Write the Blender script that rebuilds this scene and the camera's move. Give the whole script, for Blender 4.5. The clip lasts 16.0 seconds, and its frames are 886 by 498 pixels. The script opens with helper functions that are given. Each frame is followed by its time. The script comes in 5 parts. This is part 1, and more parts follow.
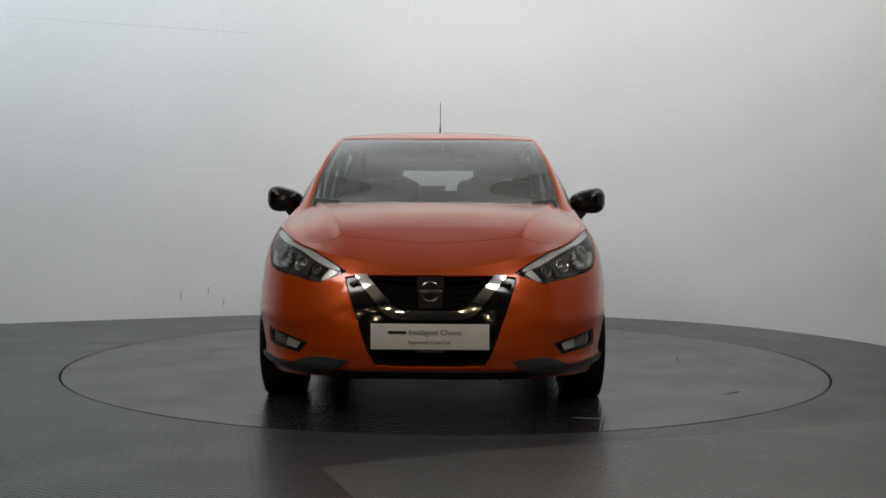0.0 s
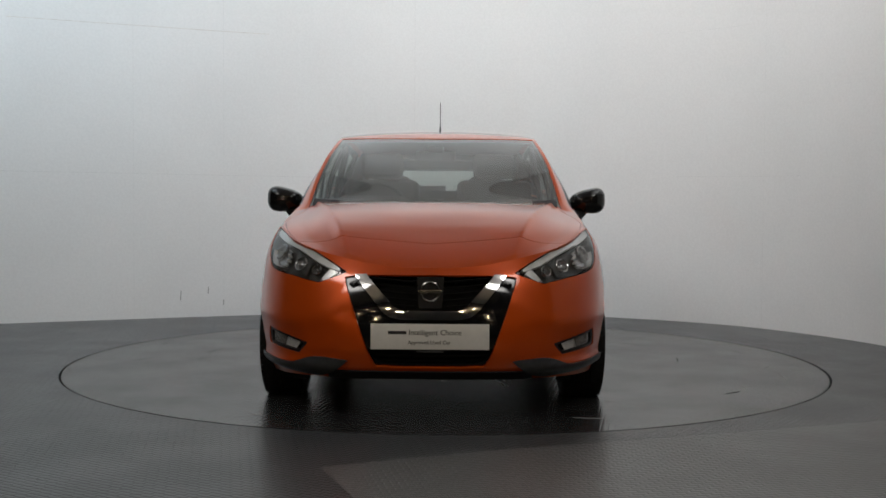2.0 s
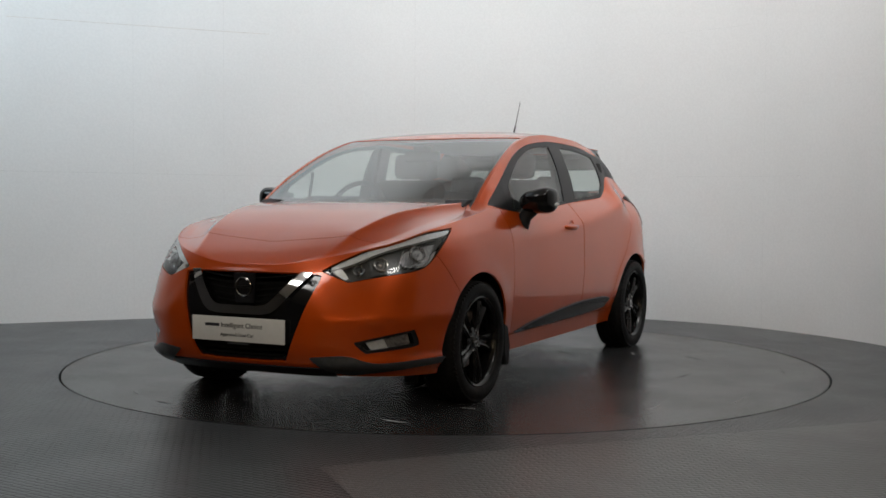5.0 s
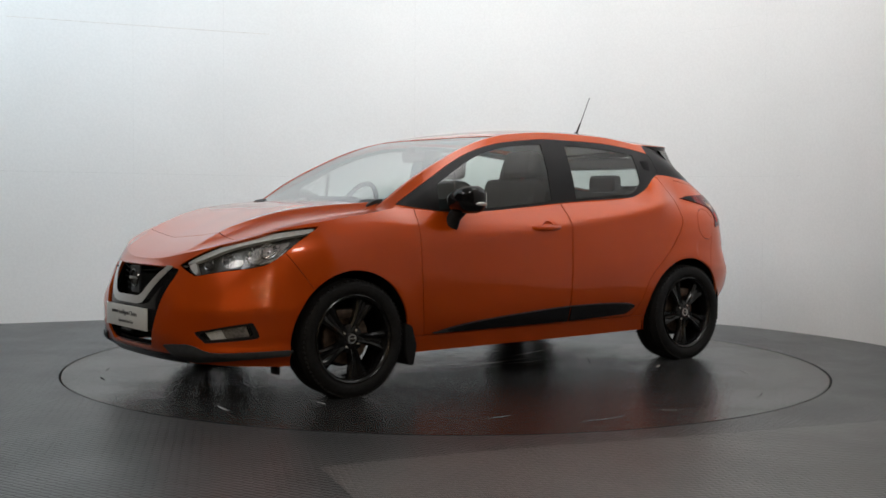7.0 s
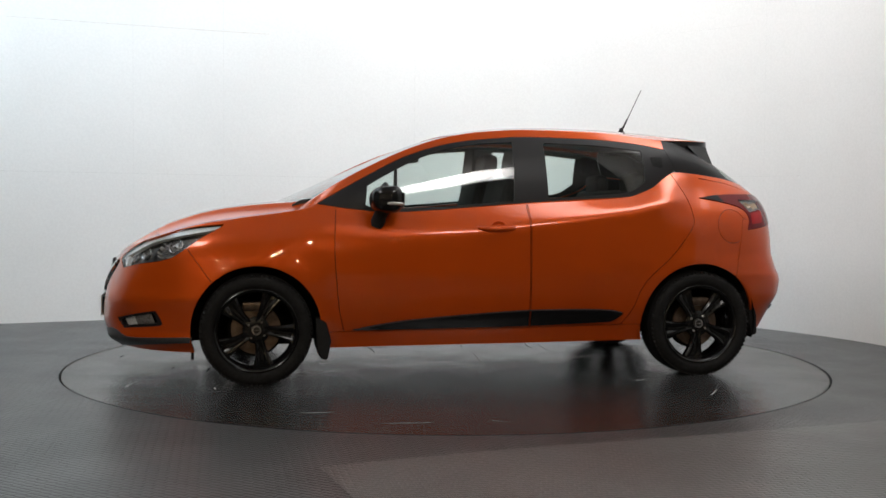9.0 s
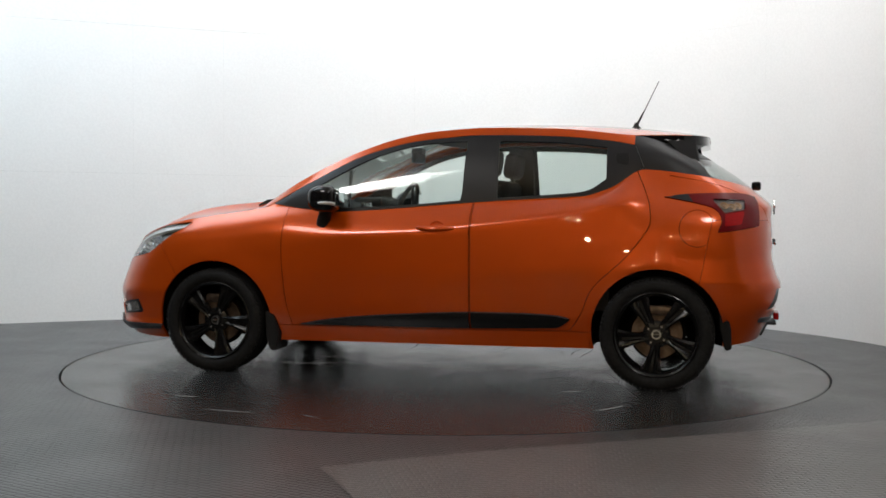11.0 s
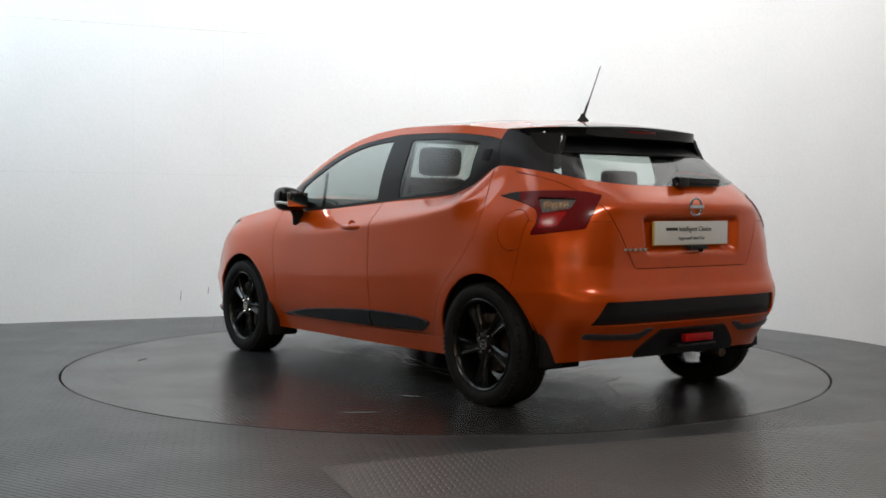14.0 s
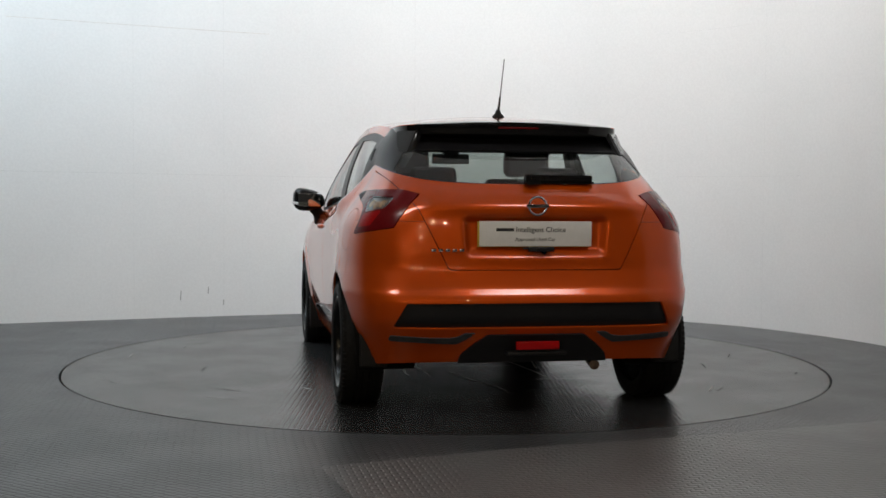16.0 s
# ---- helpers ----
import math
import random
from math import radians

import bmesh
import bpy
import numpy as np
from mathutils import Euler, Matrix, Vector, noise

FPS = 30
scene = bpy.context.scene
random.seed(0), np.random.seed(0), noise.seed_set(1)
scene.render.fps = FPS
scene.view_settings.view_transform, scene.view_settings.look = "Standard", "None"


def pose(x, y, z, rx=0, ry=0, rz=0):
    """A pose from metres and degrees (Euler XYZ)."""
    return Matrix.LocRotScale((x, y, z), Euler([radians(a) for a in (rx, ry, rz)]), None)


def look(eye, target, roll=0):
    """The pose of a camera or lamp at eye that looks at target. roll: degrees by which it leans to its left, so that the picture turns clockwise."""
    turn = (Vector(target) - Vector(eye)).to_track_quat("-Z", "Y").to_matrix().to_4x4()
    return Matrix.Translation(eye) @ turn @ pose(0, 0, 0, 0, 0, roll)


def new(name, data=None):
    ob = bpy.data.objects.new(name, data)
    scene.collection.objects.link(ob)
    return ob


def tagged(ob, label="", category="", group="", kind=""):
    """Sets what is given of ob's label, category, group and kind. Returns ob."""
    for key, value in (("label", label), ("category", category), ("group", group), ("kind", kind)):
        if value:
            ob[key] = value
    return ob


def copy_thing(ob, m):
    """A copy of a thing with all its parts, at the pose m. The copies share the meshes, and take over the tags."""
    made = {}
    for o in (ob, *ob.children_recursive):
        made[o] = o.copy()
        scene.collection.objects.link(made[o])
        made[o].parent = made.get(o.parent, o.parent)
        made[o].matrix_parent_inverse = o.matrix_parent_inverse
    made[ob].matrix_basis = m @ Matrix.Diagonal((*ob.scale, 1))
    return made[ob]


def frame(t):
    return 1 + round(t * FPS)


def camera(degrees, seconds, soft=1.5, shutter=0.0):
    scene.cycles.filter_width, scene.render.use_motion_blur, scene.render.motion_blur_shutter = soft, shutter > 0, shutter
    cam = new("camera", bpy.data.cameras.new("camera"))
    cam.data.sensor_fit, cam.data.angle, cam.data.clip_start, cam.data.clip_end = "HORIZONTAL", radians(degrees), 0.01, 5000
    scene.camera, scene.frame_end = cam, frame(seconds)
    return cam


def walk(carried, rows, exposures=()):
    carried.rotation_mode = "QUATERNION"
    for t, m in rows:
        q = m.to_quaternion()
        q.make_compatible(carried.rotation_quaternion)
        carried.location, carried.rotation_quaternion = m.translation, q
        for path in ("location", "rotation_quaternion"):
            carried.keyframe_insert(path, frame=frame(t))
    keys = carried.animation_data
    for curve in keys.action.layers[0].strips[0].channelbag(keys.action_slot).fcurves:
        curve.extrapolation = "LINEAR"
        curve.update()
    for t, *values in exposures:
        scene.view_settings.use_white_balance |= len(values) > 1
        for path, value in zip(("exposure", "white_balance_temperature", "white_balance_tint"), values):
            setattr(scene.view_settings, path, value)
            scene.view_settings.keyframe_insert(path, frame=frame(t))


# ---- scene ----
# the camera stands still on its tripod
cam = camera(42.31, 16.0, soft=1.6)
EYE = Vector((0.0, -7.085, 0.984))
YAW, PITCH, ROLL = -0.0025, -0.04031, 0.3436
AIM = EYE + Vector((math.sin(YAW) * math.cos(PITCH), math.cos(YAW) * math.cos(PITCH), math.sin(PITCH)))
walk(cam, [(0, look(EYE, AIM, ROLL)), (16, look(EYE, AIM, ROLL))],
     exposures=[(0, -0.62), (4.0, -0.62), (5.5, -0.46), (7.0, -0.26), (9.0, 0.0), (12.5, 0.06), (14.5, -0.02), (16.0, -0.28)])

# ---------------------------------------------------------------- light
world = bpy.data.worlds.new("studio_world")
scene.world = world
world.use_nodes = True
world.node_tree.nodes["Background"].inputs[0].default_value = (0.6, 0.65, 0.7, 1)
world.node_tree.nodes["Background"].inputs[1].default_value = 0.05


def area_lamp(name, eye, target, sx, sy, power, colour, spread=180):
    data = bpy.data.lights.new(name, "AREA")
    data.shape, data.size, data.size_y, data.energy, data.color = "RECTANGLE", sx, sy, power, colour
    data.spread = radians(spread)
    # emission peaks in the middle, to soften the lamp's edge in reflections
    data.use_nodes = True
    nt = data.node_tree
    glow = nt.nodes["Emission"]
    geo, sep = nt.nodes.new("ShaderNodeNewGeometry"), nt.nodes.new("ShaderNodeSeparateXYZ")
    nt.links.new(geo.outputs["Parametric"], sep.inputs[0])
    hump = []
    for k in range(2):
        flip, both = nt.nodes.new("ShaderNodeMath"), nt.nodes.new("ShaderNodeMath")
        flip.operation, both.operation = "SUBTRACT", "MULTIPLY"
        flip.inputs[0].default_value = 1.0
        nt.links.new(sep.outputs[k], flip.inputs[1])
        nt.links.new(sep.outputs[k], both.inputs[0])
        nt.links.new(flip.outputs[0], both.inputs[1])
        hump.append(both)
    area, gain = nt.nodes.new("ShaderNodeMath"), nt.nodes.new("ShaderNodeMath")
    area.operation = gain.operation = "MULTIPLY"
    nt.links.new(hump[0].outputs[0], area.inputs[0])
    nt.links.new(hump[1].outputs[0], area.inputs[1])
    nt.links.new(area.outputs[0], gain.inputs[0])
    gain.inputs[1].default_value = 36.0
    nt.links.new(gain.outputs[0], glow.inputs["Strength"])
    ob = new(name, data)
    ob.matrix_world = look(eye, target)
    return ob


# lamps added out of view: three wash the wall, two softer ones hang behind the camera to brighten the car
area_lamp("added_lamp", (-3.3, -0.4, 4.45), (-2.7, 2.4, 2.2), 3.4, 2.4, 95, (0.76, 0.90, 1.0), 140)
area_lamp("added_lamp", (-0.4, 1.0, 4.45), (-0.1, 3.2, 2.1), 2.6, 1.4, 25, (0.95, 0.985, 1.0), 140)
area_lamp("added_lamp", (2.2, -0.5, 4.45), (2.1, 2.5, 2.0), 2.6, 2.4, 71, (1.0, 0.985, 0.97), 140)
area_lamp("added_lamp", (-3.8, -5.3, 5.3), (-0.3, -0.5, 0.6), 2.2, 1.3, 82, (1.0, 0.97, 0.935))
area_lamp("added_lamp", (2.7, -5.7, 5.3), (0.3, -0.5, 0.6), 1.5, 1.3, 62, (1.0, 0.97, 0.935))


# ---------------------------------------------------------------- materials
def mat(name, colour, rough=0.5, metal=0.0, coat=0.0, grain=0.0, grain_scale=40.0, stain=0.0, stain_scale=3.0, bump=0.0,
        bump_scale=200.0, spec=0.5, emit=None, emit_power=0.0, rough_var=0.0):
    m = bpy.data.materials.new(name)
    m.use_nodes = True
    nt = m.node_tree
    b = nt.nodes["Principled BSDF"]
    b.inputs["Base Color"].default_value = (*colour, 1)
    b.inputs["Roughness"].default_value = rough
    b.inputs["Metallic"].default_value = metal
    b.inputs["Coat Weight"].default_value = coat
    b.inputs["Coat Roughness"].default_value = 0.015
    b.inputs["Specular IOR Level"].default_value = spec
    if emit:
        b.inputs["Emission Color"].default_value = (*emit, 1)
        b.inputs["Emission Strength"].default_value = emit_power
    co = nt.nodes.new("ShaderNodeTexCoord")
    src = None
    for amount, scale in ((stain, stain_scale), (grain, grain_scale)):
        if not amount:
            continue
        n = nt.nodes.new("ShaderNodeTexNoise")
        n.inputs["Scale"].default_value = scale
        n.inputs["Detail"].default_value = 6
        nt.links.new(co.outputs["Object"], n.inputs["Vector"])
        ramp = nt.nodes.new("ShaderNodeMapRange")
        ramp.inputs["From Min"].default_value, ramp.inputs["From Max"].default_value = 0.3, 0.7
        ramp.interpolation_type = "SMOOTHERSTEP"
        ramp.inputs["To Min"].default_value, ramp.inputs["To Max"].default_value = 1 - amount, 1 + amount
        nt.links.new(n.outputs["Fac"], ramp.inputs["Value"])
        mix = nt.nodes.new("ShaderNodeVectorMath")
        mix.operation = "MULTIPLY"
        if src is None:
            mix.inputs[0].default_value = colour
        else:
            nt.links.new(src, mix.inputs[0])
        nt.links.new(ramp.outputs[0], mix.inputs[1])
        src = mix.outputs[0]
    if src is not None:
        nt.links.new(src, b.inputs["Base Color"])
    if rough_var:
        n = nt.nodes.new("ShaderNodeTexNoise")
        n.inputs["Scale"].default_value = stain_scale * 1.7
        n.inputs["Detail"].default_value = 5
        nt.links.new(co.outputs["Object"], n.inputs["Vector"])
        ramp = nt.nodes.new("ShaderNodeMapRange")
        ramp.inputs["From Min"].default_value, ramp.inputs["From Max"].default_value = 0.3, 0.7
        ramp.interpolation_type = "SMOOTHERSTEP"
        ramp.inputs["To Min"].default_value, ramp.inputs["To Max"].default_value = rough - rough_var, rough + rough_var
        nt.links.new(n.outputs["Fac"], ramp.inputs["Value"])
        nt.links.new(ramp.outputs[0], b.inputs["Roughness"])
    if bump:
        n = nt.nodes.new("ShaderNodeTexNoise")
        n.inputs["Scale"].default_value = bump_scale
        n.inputs["Detail"].default_value = 3
        nt.links.new(co.outputs["Object"], n.inputs["Vector"])
        bp = nt.nodes.new("ShaderNodeBump")
        bp.inputs["Strength"].default_value = bump
        bp.inputs["Distance"].default_value = 0.002
        nt.links.new(n.outputs["Fac"], bp.inputs["Height"])
        nt.links.new(bp.outputs[0], b.inputs["Normal"])
    return m


def glass(name, tint, gloss=0.075):
    """Thin pane: what is behind it shows through a tint, under a gloss that grows at grazing angles."""
    m = bpy.data.materials.new(name)
    m.use_nodes = True
    nt = m.node_tree
    nt.nodes.remove(nt.nodes["Principled BSDF"])
    tr = nt.nodes.new("ShaderNodeBsdfTransparent")
    tr.inputs[0].default_value = (*tint, 1)
    gl = nt.nodes.new("ShaderNodeBsdfGlossy")
    gl.inputs["Roughness"].default_value = 0.02
    lw = nt.nodes.new("ShaderNodeLayerWeight")
    lw.inputs[0].default_value = 0.5
    power = nt.nodes.new("ShaderNodeMath")
    power.operation, power.inputs[1].default_value = "POWER", 4.0
    nt.links.new(lw.outputs["Facing"], power.inputs[0])
    ramp = nt.nodes.new("ShaderNodeMath")
    ramp.operation, ramp.inputs[1].default_value, ramp.inputs[2].default_value = "MULTIPLY_ADD", 0.9, gloss
    nt.links.new(power.outputs[0], ramp.inputs[0])
    mix = nt.nodes.new("ShaderNodeMixShader")
    nt.links.new(ramp.outputs[0], mix.inputs[0])
    nt.links.new(tr.outputs[0], mix.inputs[1])
    nt.links.new(gl.outputs[0], mix.inputs[2])
    nt.links.new(mix.outputs[0], nt.nodes["Material Output"].inputs[0])
    return m


def paint_mat():
    m = mat("orange_metallic_paint", (0.61, 0.076, 0.001), rough=0.31, metal=0.33, spec=0.2, coat=0.95, grain=0.05, grain_scale=900, stain=0.03,
            stain_scale=2.5)
    m.node_tree.nodes["Principled BSDF"].inputs["Coat IOR"].default_value = 1.5
    return m


def tread_mat(name, colour, turn, rough, relief=0.9):
    """Painted tread plate: rows of short raised bars, scuffs and dull patches."""
    m = mat(name, colour, rough=rough, grain=0.10, grain_scale=60, stain=0.10, stain_scale=1.3, spec=0.5, rough_var=0.03)
    nt = m.node_tree
    b = nt.nodes["Principled BSDF"]
    co = nt.nodes.new("ShaderNodeTexCoord")
    mp = nt.nodes.new("ShaderNodeMapping")
    mp.inputs["Rotation"].default_value = (0, 0, radians(turn))
    nt.links.new(co.outputs["Object"], mp.inputs["Vector"])
    br = nt.nodes.new("ShaderNodeTexBrick")
    br.inputs["Color1"].default_value = br.inputs["Color2"].default_value = (1, 1, 1, 1)
    br.inputs["Mortar"].default_value = (0, 0, 0, 1)
    br.inputs["Scale"].default_value = 1.0
    br.inputs["Mortar Size"].default_value = 0.0065
    br.inputs["Mortar Smooth"].default_value = 0.8
    br.inputs["Brick Width"].default_value = 0.052
    br.inputs["Row Height"].default_value = 0.027
    nt.links.new(mp.outputs[0], br.inputs["Vector"])
    bp = nt.nodes.new("ShaderNodeBump")
    bp.inputs["Strength"].default_value = relief
    bp.inputs["Distance"].default_value = 0.0026
    nt.links.new(br.outputs["Color"], bp.inputs["Height"])
    nt.links.new(bp.outputs[0], b.inputs["Normal"])
    return m


PAINT = paint_mat()
GLOSS_BLACK = mat("gloss_black_plastic", (0.007, 0.007, 0.008), rough=0.07, coat=0.15, spec=0.4, grain=0.1)
SATIN_BLACK = mat("satin_black_trim", (0.012, 0.012, 0.014), rough=0.38, spec=0.35, grain=0.15, grain_scale=300)
MATT_BLACK = mat("matt_black_plastic", (0.011, 0.011, 0.012), rough=0.62, spec=0.25, grain=0.2, grain_scale=150, bump=0.2, bump_scale=900)
DARK = mat("underbody_black", (0.005, 0.005, 0.005), rough=0.85, spec=0.15, grain=0.3, grain_scale=20)
GREY_TRIM = mat("gunmetal_trim", (0.06, 0.064, 0.07), rough=0.35, metal=0.3, grain=0.1)
CHROME = mat("chrome", (0.66, 0.65, 0.64), rough=0.06, metal=1.0, grain=0.03)
SATIN_CHROME = mat("satin_chrome", (0.50, 0.48, 0.45), rough=0.16, metal=1.0, grain=0.03)
RIM_BLACK = mat("black_alloy", (0.005, 0.005, 0.0055), rough=0.24, spec=0.35, coat=0.15, grain=0.1)
RUBBER = mat("tyre_rubber", (0.010, 0.010, 0.0105), rough=0.68, spec=0.2, grain=0.2, grain_scale=60, stain=0.2, stain_scale=9, bump=0.3, bump_scale=300)
DISC_STEEL = mat("brake_steel", (0.15, 0.11, 0.085), rough=0.42, metal=0.9, grain=0.2, grain_scale=30, stain=0.3, stain_scale=12)
WHITE_PLATE = mat("white_plate_vinyl", (0.78, 0.78, 0.77), rough=0.35, grain=0.02)
YELLOW_PLATE = mat("yellow_reflective_plate", (0.6, 0.42, 0.06), rough=0.35, grain=0.03)
INK = mat("dark_grey_ink", (0.02, 0.022, 0.03), rough=0.5)
RED_LENS = mat("red_lens", (0.40, 0.006, 0.007), rough=0.2, coat=0.12, spec=0.25, grain=0.15, grain_scale=160)
DARK_RED_LENS = mat("dark_red_lens", (0.15, 0.004, 0.006), rough=0.2, coat=0.12, spec=0.25, grain=0.15, grain_scale=160)
CLEAR_LENS = mat("smoked_clear_lens", (0.22, 0.20, 0.185), rough=0.2, coat=0.6, metal=0.2, grain=0.3, grain_scale=70)
AMBER = mat("amber_lens", (0.5, 0.3, 0.14), rough=0.15, coat=1.0, grain=0.2, grain_scale=90)
LAMP_GREY = mat("lamp_bowl", (0.48, 0.48, 0.49), rough=0.16, metal=0.85, grain=0.2, grain_scale=60)
LAMP_SILVER = mat("lamp_reflector", (0.90, 0.90, 0.89), rough=0.30, metal=0.35, grain=0.05)
LAMP_DARK = mat("lamp_housing", (0.15, 0.153, 0.157), rough=0.25, metal=0.4, grain=0.1)
PANE = glass("car_window_glass", (0.87, 0.94, 0.915), 0.12)
PANE_FRONT = glass("windscreen_glass", (0.64, 0.70, 0.67), 0.24)
PANE_TINT = glass("rear_window_glass", (0.72, 0.78, 0.76), 0.09)
PANE_CLEAR = glass("lamp_cover", (0.93, 0.94, 0.95), 0.05)
FABRIC = mat("charcoal_seat_fabric", (0.022, 0.022, 0.024), rough=0.95, grain=0.3, grain_scale=120, stain=0.15, stain_scale=8, bump=0.5, bump_scale=500)
DASH = mat("dashboard_plastic", (0.028, 0.028, 0.030), rough=0.65, grain=0.15, grain_scale=200, bump=0.3, bump_scale=700)
MIRROR = mat("mirror_glass", (0.85, 0.87, 0.88), rough=0.01, metal=1.0)
WALL = mat("white_painted_board", (0.80, 0.81, 0.81), rough=0.62, grain=0.02, grain_scale=60, stain=0.025, stain_scale=0.7, bump=0.08, bump_scale=60)
CEIL = mat("ceiling_paint", (0.74, 0.74, 0.74), rough=0.8, grain=0.04, grain_scale=30)
DARK_WALL = mat("grey_back_wall", (0.07, 0.07, 0.073), rough=0.8, grain=0.1, grain_scale=8)
# serves real scuffs and the painted reflections on the deck
SCUFF_GLINT = mat("scuff_and_glint_mark", (0.42, 0.41, 0.39), rough=0.7, grain=0.3, grain_scale=50)
GROOVE = mat("groove_dark", (0.012, 0.012, 0.012), rough=0.9, grain=0.2)
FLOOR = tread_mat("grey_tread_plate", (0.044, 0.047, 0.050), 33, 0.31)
# far paler than FLOOR: the wall's reflection is put into this colour
FLOOR_SHEEN = tread_mat("grey_tread_plate_turned_sheen", (0.130, 0.129, 0.129), -12, 0.34)
DISC = tread_mat("turntable_tread_plate", (0.029, 0.029, 0.030), 10, 0.24, 0.2)
BULB = mat("warm_bulb", (1, 0.9, 0.7), emit=(1.0, 0.78, 0.48), emit_power=340.0)


# ---------------------------------------------------------------- mesh tools
def hermite(xs, ys):
    """A smooth curve through knots, without overshoot."""
    xs, ys = np.asarray(xs, float), np.asarray(ys, float)
    if xs[0] > xs[-1]:
        xs, ys = xs[::-1], ys[::-1]
    h, d = np.diff(xs), np.diff(ys) / np.diff(xs)
    m = np.zeros(len(xs))
    m[0], m[-1] = d[0], d[-1]
    for i in range(1, len(xs) - 1):
        if d[i - 1] * d[i] > 0:
            m[i] = 3 * (h[i - 1] + h[i]) / ((2 * h[i] + h[i - 1]) / d[i - 1] + (h[i] + 2 * h[i - 1]) / d[i])

    def f(x):
        x = np.clip(np.asarray(x, float), xs[0], xs[-1])
        i = np.clip(np.searchsorted(xs, x) - 1, 0, len(h) - 1)
        s = (x - xs[i]) / h[i]
        return ((1 + 2 * s) * (1 - s) ** 2 * ys[i] + s * (1 - s) ** 2 * h[i] * m[i] + s * s * (3 - 2 * s) * ys[i + 1]
                + s * s * (s - 1) * h[i] * m[i + 1])
    return f


def grid_tris(rows, cols):
    i = np.arange(rows - 1)[:, None] * cols + np.arange(cols - 1)[None, :]
    a, b, c, d = i, i + 1, i + cols + 1, i + cols
    return np.concatenate([np.stack([a, b, c], -1).reshape(-1, 3), np.stack([a, c, d], -1).reshape(-1, 3)])


class Sheet:
    """A triangle sheet with smooth normals and any number of named fields per vertex."""

    def __init__(self, v, t, n=None):
        self.v, self.t = np.asarray(v, float), np.asarray(t, int)
        self.n = self.normals() if n is None else n

    def normals(self):
        n = np.zeros_like(self.v)
        a, b, c = (self.v[self.t[:, k]] for k in range(3))
        f = np.cross(b - a, c - a)
        for k in range(3):
            np.add.at(n, self.t[:, k], f)
        return n / np.maximum(np.linalg.norm(n, axis=1, keepdims=True), 1e-12)

    def cut(self, field):
        """The part where field(vertices) is below zero, cut along the zero line."""
        f = np.asarray(field(self.v), float)
        f = np.where(np.abs(f) < 1e-7, 1e-7, f)
        inside = f < 0
        count = inside[self.t].sum(1)
        keep = [self.t[count == 3]]
        v, n = [self.v], [self.n]
        base, made = len(self.v), {}

        def cross(i, j):
            key = (min(i, j), max(i, j))
            if key not in made:
                k = f[i] / (f[i] - f[j])
                p = self.v[i] + k * (self.v[j] - self.v[i])
                q = self.n[i] + k * (self.n[j] - self.n[i])
                made[key] = base + len(made)
                v.append(p[None])
                n.append(q[None] / max(np.linalg.norm(q), 1e-9))
            return made[key]
        extra = []
        for tri in self.t[(count == 1) | (count == 2)]:
            for k in range(3):
                a, b, c = (int(tri[(k + m) % 3]) for m in range(3))
                if inside[a] and not inside[b] and not inside[c]:
                    extra.append((a, cross(a, b), cross(a, c)))
                elif not inside[a] and inside[b] and inside[c]:
                    p, q = cross(a, b), cross(a, c)
                    extra += [(p, b, c), (p, c, q)]
        if extra:
            keep.append(np.array(extra))
        t = np.concatenate(keep)
        v, n = np.concatenate(v), np.concatenate(n)
        used = np.unique(t)
        index = np.zeros(len(v), int)
        index[used] = np.arange(len(used))
        return Sheet(v[used], index[t], n[used])

    def moved(self, d):
        return Sheet(self.v + self.n * d, self.t, self.n)

    def mirrored(self):
        return Sheet(self.v * [1, -1, 1], self.t[:, ::-1], self.n * [1, -1, 1])

    def plus(self, other):
        return Sheet(np.concatenate([self.v, other.v]), np.concatenate([self.t, other.t + len(self.v)]), np.concatenate([self.n, other.n]))

    def whole(self):
        return self.plus(self.mirrored())

    def lipped(self, depth=0.012):
        """The sheet with its edges folded inwards, so that it shows its thickness."""
        e = np.concatenate([self.t[:, [0, 1]], self.t[:, [1, 2]], self.t[:, [2, 0]]])
        key = np.sort(e, 1)
        code = key[:, 0].astype(np.int64) * (len(self.v) + 1) + key[:, 1]
        _, first, number = np.unique(code, return_index=True, return_counts=True)
        rim = e[first[number == 1]]
        mid = np.abs(self.v[rim].mean(1)[:, 1]) > 0.002
        rim = rim[mid]
        if not len(rim):
            return self
        a, b = rim[:, 0], rim[:, 1]
        na, nb = self.n[a], self.n[b]
        quad = np.stack([self.v[a], self.v[b], self.v[b] - nb * depth, self.v[a] - na * depth], 1)
        fn = np.cross(quad[:, 1] - quad[:, 0], na)
        fn /= np.maximum(np.linalg.norm(fn, axis=1, keepdims=True), 1e-9)
        k = np.arange(len(rim))[:, None] * 4 + len(self.v)
        t = np.concatenate([k + np.array([1, 0, 3]), k + np.array([1, 3, 2])])
        return Sheet(np.concatenate([self.v, quad.reshape(-1, 3)]), np.concatenate([self.t, t]),
                     np.concatenate([self.n, np.repeat(fn, 4, 0)]))


def sheet_part(name, sheet, material, parent, label=""):
    me = bpy.data.meshes.new(name)
    me.from_pydata(sheet.v.tolist(), [], sheet.t.tolist())
    me.polygons.foreach_set("use_smooth", [True] * len(me.polygons))
    me.update()
    me.normals_split_custom_set_from_vertices(sheet.n.tolist())
    me.materials.append(material)
    ob = new(name, me)
    ob.parent = parent
    return tagged(ob, label)


